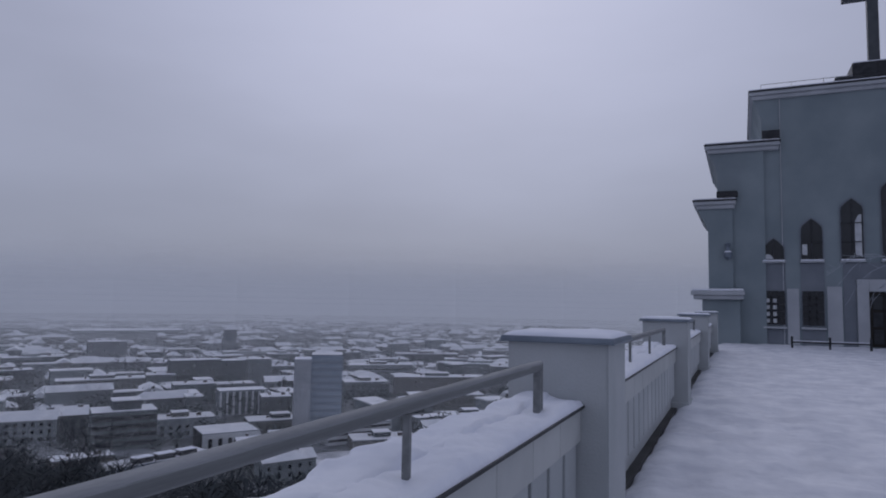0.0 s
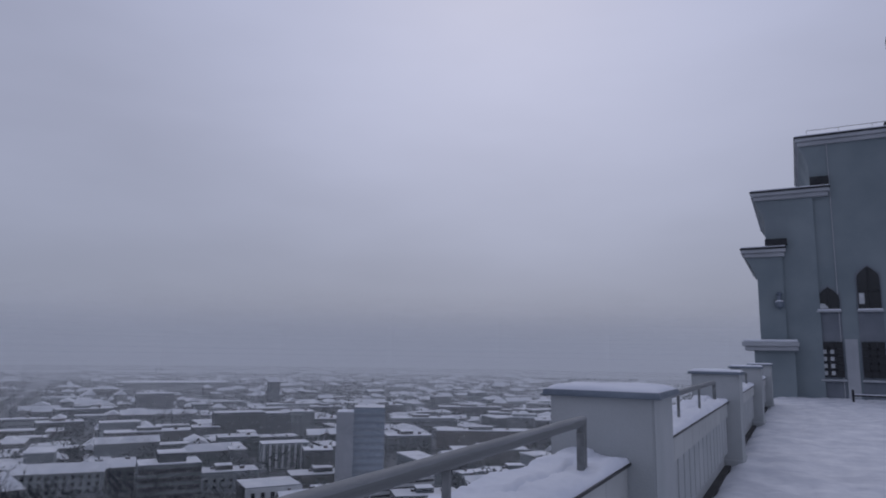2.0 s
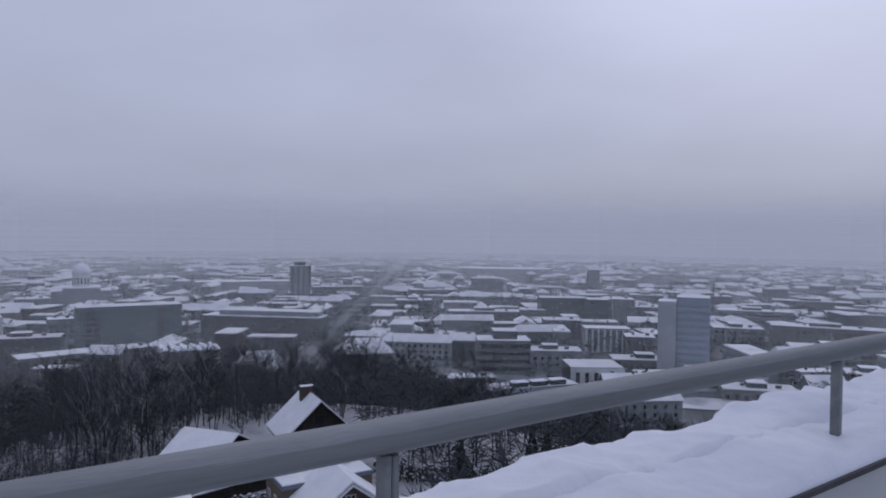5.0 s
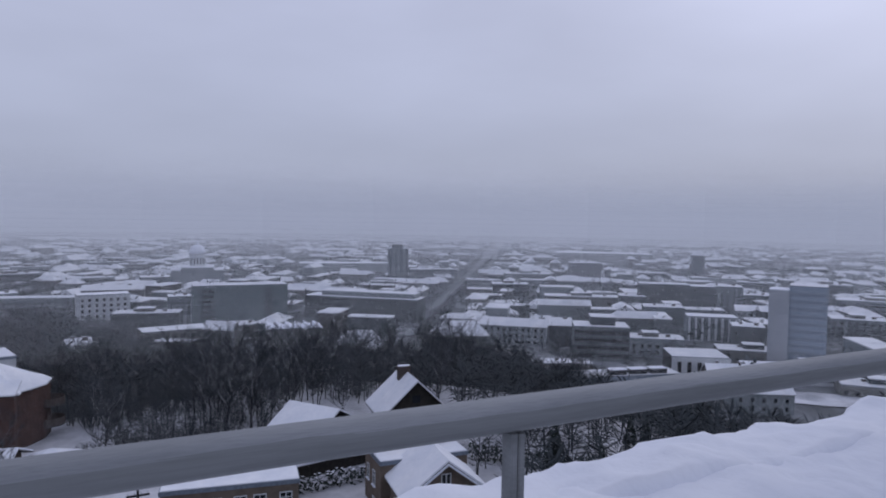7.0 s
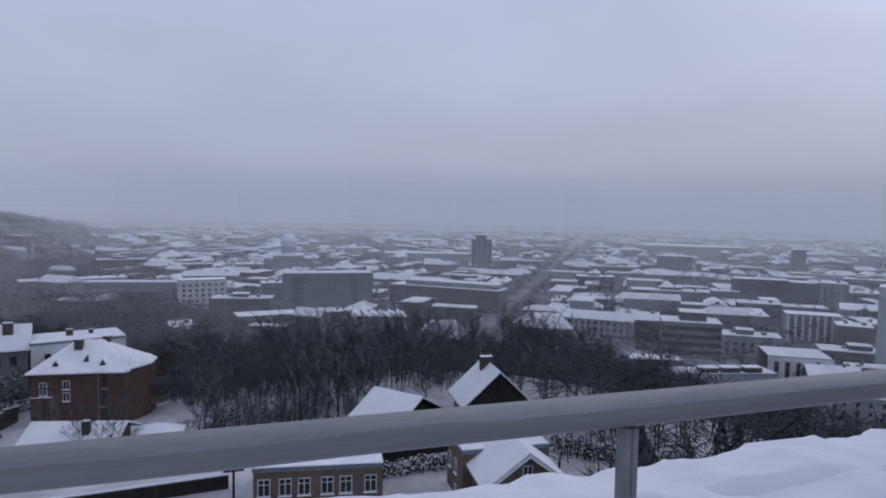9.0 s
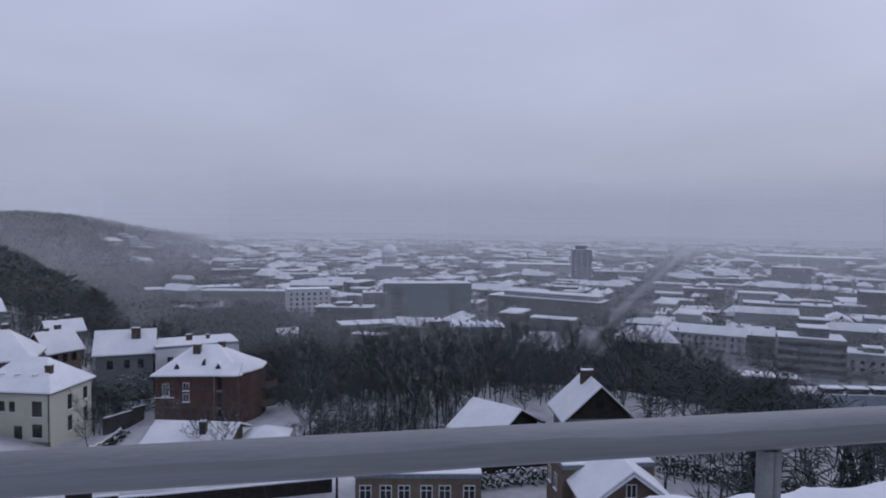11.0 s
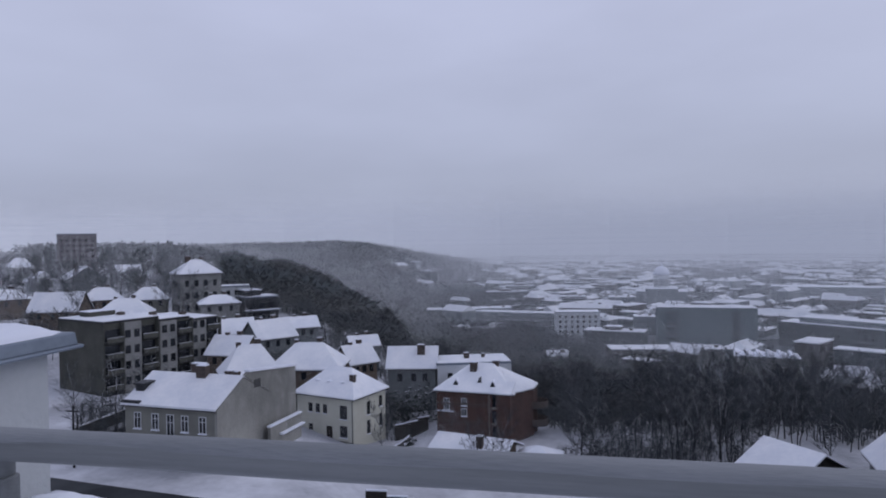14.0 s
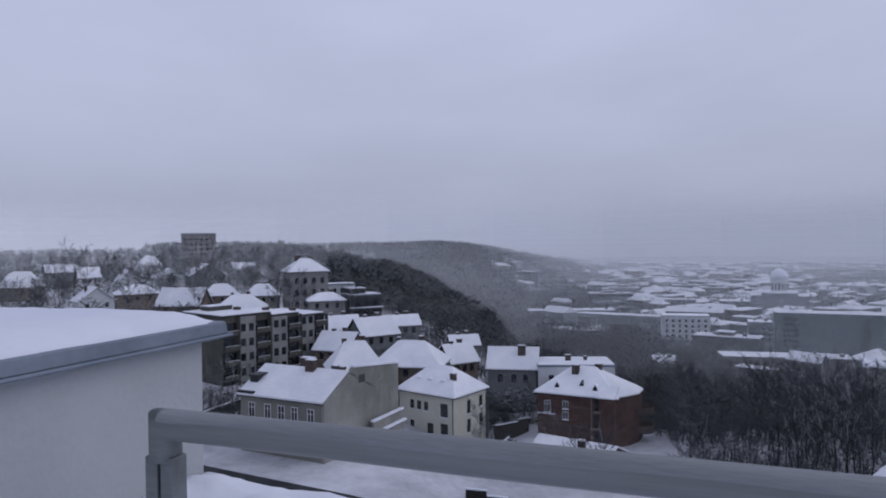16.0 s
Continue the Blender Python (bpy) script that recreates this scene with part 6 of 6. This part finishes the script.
def fir(px, py, h, seed):
    rng = random.Random(seed)
    t = thing("evergreen_shrub", "dark conical evergreen shrub dusted with snow", "shrub", pose(px, py, ground_z(px, py)), group="evergreen shrubs")
    part("trunk", Shape().tube((0, 0, -0.4), (0, 0, h * 0.9), 0.12, 0.03, 5), BARK, t)
    s, sn = Shape(), Shape()
    for k in range(170):
        u = rng.random() ** 0.8
        z = h * (0.06 + 0.92 * u)
        r = (1 - u) * h * 0.27 + 0.08
        a = rng.uniform(0, 6.283)
        p = Vector((math.cos(a) * r * 0.25, math.sin(a) * r * 0.25, z))
        q = Vector((math.cos(a) * r, math.sin(a) * r, z - r * 0.25 + rng.uniform(-0.1, 0.15)))
        side = Vector((-math.sin(a), math.cos(a), 0)) * (0.16 + 0.22 * (1 - u))
        s.add([p + side * 0.4, q + side * 0.5, q * 1.05, q - side * 0.5, p - side * 0.4, p + Vector((0, 0, 0.2))], [(0, 1, 5), (1, 2, 5), (2, 3, 5), (3, 4, 5), (0, 5, 4)])
        if rng.random() < 0.3:
            up = Vector((0, 0, 0.07))
            sn.add([p + side * 0.3 + up * 3, q + side * 0.3 + up, q - side * 0.3 + up], [(0, 1, 2)])
    part("foliage", s, EVERGREEN, t)
    part("snow", sn, SNOW, t)


BUILT = [(-99.5, -39, 11), (-110, -18, 12), (-72, -47, 13), (-75, -38, 12), (-113, -77, 19), (-121, -30, 9), (-122, -20, 9), (-80, 35, 9), (-82, 24, 7), (-61, 29, 8), (-68, 11, 10), (-84, -12, 8), (-82, -2, 5), (-44, -14, 9), (-90, -38, 7), (-102, -8, 8)]
BUILT += [(*polar(p[0], p[1]), 10) for p in PLATEAU] + [(*polar(122.3, 196), 12), (*polar(117.6, 196), 9)]


def clear(px, py, r):
    return all((px - a) ** 2 + (py - b) ** 2 > (c + r) ** 2 for a, b, c in BUILT)


def plant_wood():
    rng = random.Random(21)
    n = 0
    tries = 0
    while n < 270 and tries < 9000:
        tries += 1
        w, d = rng.uniform(50, 104), rng.uniform(84, 215)
        if w > 92 and d < 124 or w < 62 and d < 104 or 62 < w < 71 and d < 100:
            continue
        if rng.random() > (1.0 if w > 60 else 0.6):
            continue
        px, py = polar(w, d)
        if not clear(px, py, 2) or not free(px, py, 4):
            continue
        tree(px, py, rng.randrange(6), rng.uniform(0.62, 0.95), rng.uniform(0, 360), snowy=d < 122)
        n += 1


plant_wood()


def small_wood(spots, seed, name, label, hmin, hmax, n, width, mat):
    """Many small bare trees as one sheet of woodland."""
    rng = random.Random(seed)
    s = Shape()
    for px, py in spots:
        z = ground_z(px, py)
        h = rng.uniform(hmin, hmax)
        base = Vector((px, py, z - 0.5))
        topv = base + Vector((rng.uniform(-0.5, 0.5), rng.uniform(-0.5, 0.5), h * 0.85))
        s.add([base + Vector((0.12, 0, 0)), base + Vector((-0.07, 0.1, 0)), base + Vector((-0.07, -0.1, 0)), topv], [(0, 1, 3), (1, 2, 3), (2, 0, 3)])
        for k in range(n):
            t = rng.uniform(0.28, 0.95)
            b = base + (topv - base) * t
            a = rng.uniform(0, 6.283)
            r = h * 0.34 * (1.15 - abs(t - 0.55) * 1.3) * rng.uniform(0.6, 1.1)
            e = b + Vector((math.cos(a) * r, math.sin(a) * r, r * rng.uniform(-0.25, 0.95)))
            wv = Vector((-math.sin(a), math.cos(a), rng.uniform(-1, 1))).normalized() * h * width * rng.uniform(0.6, 1.3)
            s.add([b, b + (e - b) * 0.55 + wv, e, b + (e - b) * 0.55 - wv], [(0, 1, 2, 3)])
    ob = part(name, s, mat)
    tagged(ob, label, "woods", kind="stuff")


def wood_spots():
    rng = random.Random(33)
    near, far, brush, tall = [], [], [], []
    for _ in range(9000):
        w, d = rng.uniform(48, 128), rng.uniform(100, 1500)
        px, py = polar(w, d)
        if w < 98:
            if d < 300 and d > (104 if w < 92 else 140) and clear(px, py, 3) and free(px, py, 5) and ground_z(px, py) > TOWN + 3 and rng.random() < 0.95:
                near.append((px, py))
        else:
            edge = 150 + 40 * smooth01((w - 100) / 10) if w < 112 else 230 + 60 * smooth01((w - 112) / 10)
            if d > edge and clear(px, py, 5) and free(px, py, 8):
                if w < 118 or rng.random() < 0.35:
                    (near if d < 420 else far).append((px, py))
    for _ in range(4200):
        w, d = rng.uniform(61.5, 104), math.sqrt(rng.uniform(150 ** 2, 440 ** 2))
        px, py = polar(w, d)
        if free(px, py, 3) and clear(px, py, 3) and d < 322 + 112 * smooth01((w - 84) / 10) + 26 * noise.noise((w * 0.35, 4.0, 0)):
            near.append((px, py))
    for _ in range(2600):
        w, d = rng.uniform(86, 106), rng.uniform(225, 450)
        px, py = polar(w, d)
        if clear(px, py, 4) and free(px, py, 4):
            near.append((px, py))
    for _ in range(1700):
        w, d = rng.uniform(97, 119), rng.uniform(140, 460)
        px, py = polar(w, d)
        if clear(px, py, 4) and free(px, py, 5):
            near.append((px, py))
    for _ in range(420):
        w, d = rng.uniform(30, 62), rng.uniform(60, 240)
        px, py = polar(w, d)
        if ground_z(px, py) > TOWN + 2 and clear(px, py, 3) and free(px, py, 6):
            near.append((px, py))
    for _ in range(12500):
        w, d = rng.uniform(97, 120), 220 + 1200 * rng.random() ** 1.4
        px, py = polar(w, d)
        if clear(px, py, 4) and free(px, py, 6) and (w > 99 or d > 600):
            far.append((px, py))
    for _ in range(2400):
        w, d = rng.uniform(64, 104), rng.uniform(110, 190)
        px, py = polar(w, d)
        if clear(px, py, 3) and free(px, py, 3) and not (w > 92 and d < 122) and not (w < 71 and d < 100):
            brush.append((px, py))
    for _ in range(700):
        w, d = rng.uniform(76, 93), rng.uniform(84, 128)
        px, py = polar(w, d)
        if clear(px, py, 1):
            brush.append((px, py))
    for _ in range(1500):
        w, d = rng.uniform(105, 121), rng.uniform(108, 185)
        px, py = polar(w, d)
        if all((px - a) ** 2 + (py - b) ** 2 > (c * 0.62) ** 2 for a, b, c in BUILT):
            brush.append((px, py))
    for _ in range(260):
        w, d = rng.uniform(34, 62), rng.uniform(60, 120)
        px, py = polar(w, d)
        if clear(px, py, 3):
            brush.append((px, py))
    for _ in range(1500):
        w, d = rng.uniform(89, 107), rng.uniform(150, 330)
        px, py = polar(w, d)
        if clear(px, py, 5) and free(px, py, 5) and (w < 103 or d > 200):
            tall.append((px, py))
    for _ in range(3600):
        w, d = rng.uniform(94, 116), 270 + 480 * rng.random() ** 1.3
        px, py = polar(w, d)
        if clear(px, py, 5) and free(px, py, 5) and noise.noise((px * 0.012, py * 0.012, 3.3)) < 0.42:
            tall.append((px, py))
    for _ in range(1200):
        w, d = rng.uniform(92, 109), rng.uniform(300, 540)
        px, py = polar(w, d)
        if clear(px, py, 4) and free(px, py, 4):
            far.append((px, py))
    for _ in range(240):
        w, d = rng.uniform(121, 131), rng.uniform(92, 116)
        px, py = polar(w, d)
        if clear(px, py, 0):
            brush.append((px, py))
    for k in range(90):
        for side in (-9.5, 9.5):
            p = STREET_A + STREET_DIR * (-60 + 9 * k) + STREET_SIDE * (side + rng.uniform(-1.5, 1.5))
            far.append((p.x, p.y))
    for px, py in WOOD_SPOTS:
        for _ in range(6):
            qx, qy = px + rng.uniform(-11, 11), py + rng.uniform(-11, 11)
            if free(qx, qy, 3):
                far.append((qx, qy))
    for _ in range(2300):
        w, d = rng.uniform(116, 147), rng.uniform(125, 700)
        px, py = polar(w, d)
        if clear(px, py, 4):
            near.append((px, py))
    return near, far, brush, tall


near_spots, far_spots, brush_spots, tall_spots = wood_spots()
small_wood(near_spots, 3, "hillside_wood", "dense dark leafless wood on the snowy slope", 7, 11, 52, 0.011, TWIG)
small_wood(tall_spots, 6, "tall_wood", "tall dark leafless trees on the lower slope", 12, 17, 60, 0.011, TWIG)
small_wood(far_spots, 4, "far_wood", "far leafless woods and street trees in mist", 9, 15, 12, 0.045, HAZED_WOOD)
small_wood(brush_spots, 5, "undergrowth", "tangled leafless undergrowth at the wood's edge", 2.0, 5.5, 36, 0.009, TWIG)
rngf = random.Random(8)
for k in range(16):
    w, d = rngf.uniform(40, 54), rngf.uniform(62, 96)
    fir(*polar(w, d), rngf.uniform(3.5, 6.5), 100 + k)
for w, d, s in ((97.5, 82, 0.6), (99.5, 84, 0.5), (126, 92, 0.75), (128.5, 96, 0.8), (131, 98, 0.7), (84, 96, 0.9), (80, 100, 0.85), (123.5, 185, 0.9), (122, 183, 0.8), (131, 185, 0.9), (136, 205, 1.0), (112, 122, 0.6), (124.6, 190, 1.0), (127.8, 224, 1.1), (126.6, 228, 1.2), (129.6, 232, 1.2), (131.2, 236, 1.1), (125.2, 226, 1.1), (133.6, 238, 1.2), (137.4, 232, 1.1), (139.8, 236, 1.2),
                (140.9, 222, 1.1), (118.6, 176, 0.9), (134.0, 206, 0.9), (123.0, 172, 0.7), (107.4, 100, 0.55), (101.5, 90, 0.6)):
    tree(*polar(w, d), int(d) % 6, s, d * 7, "bare garden tree with thin dark branches")
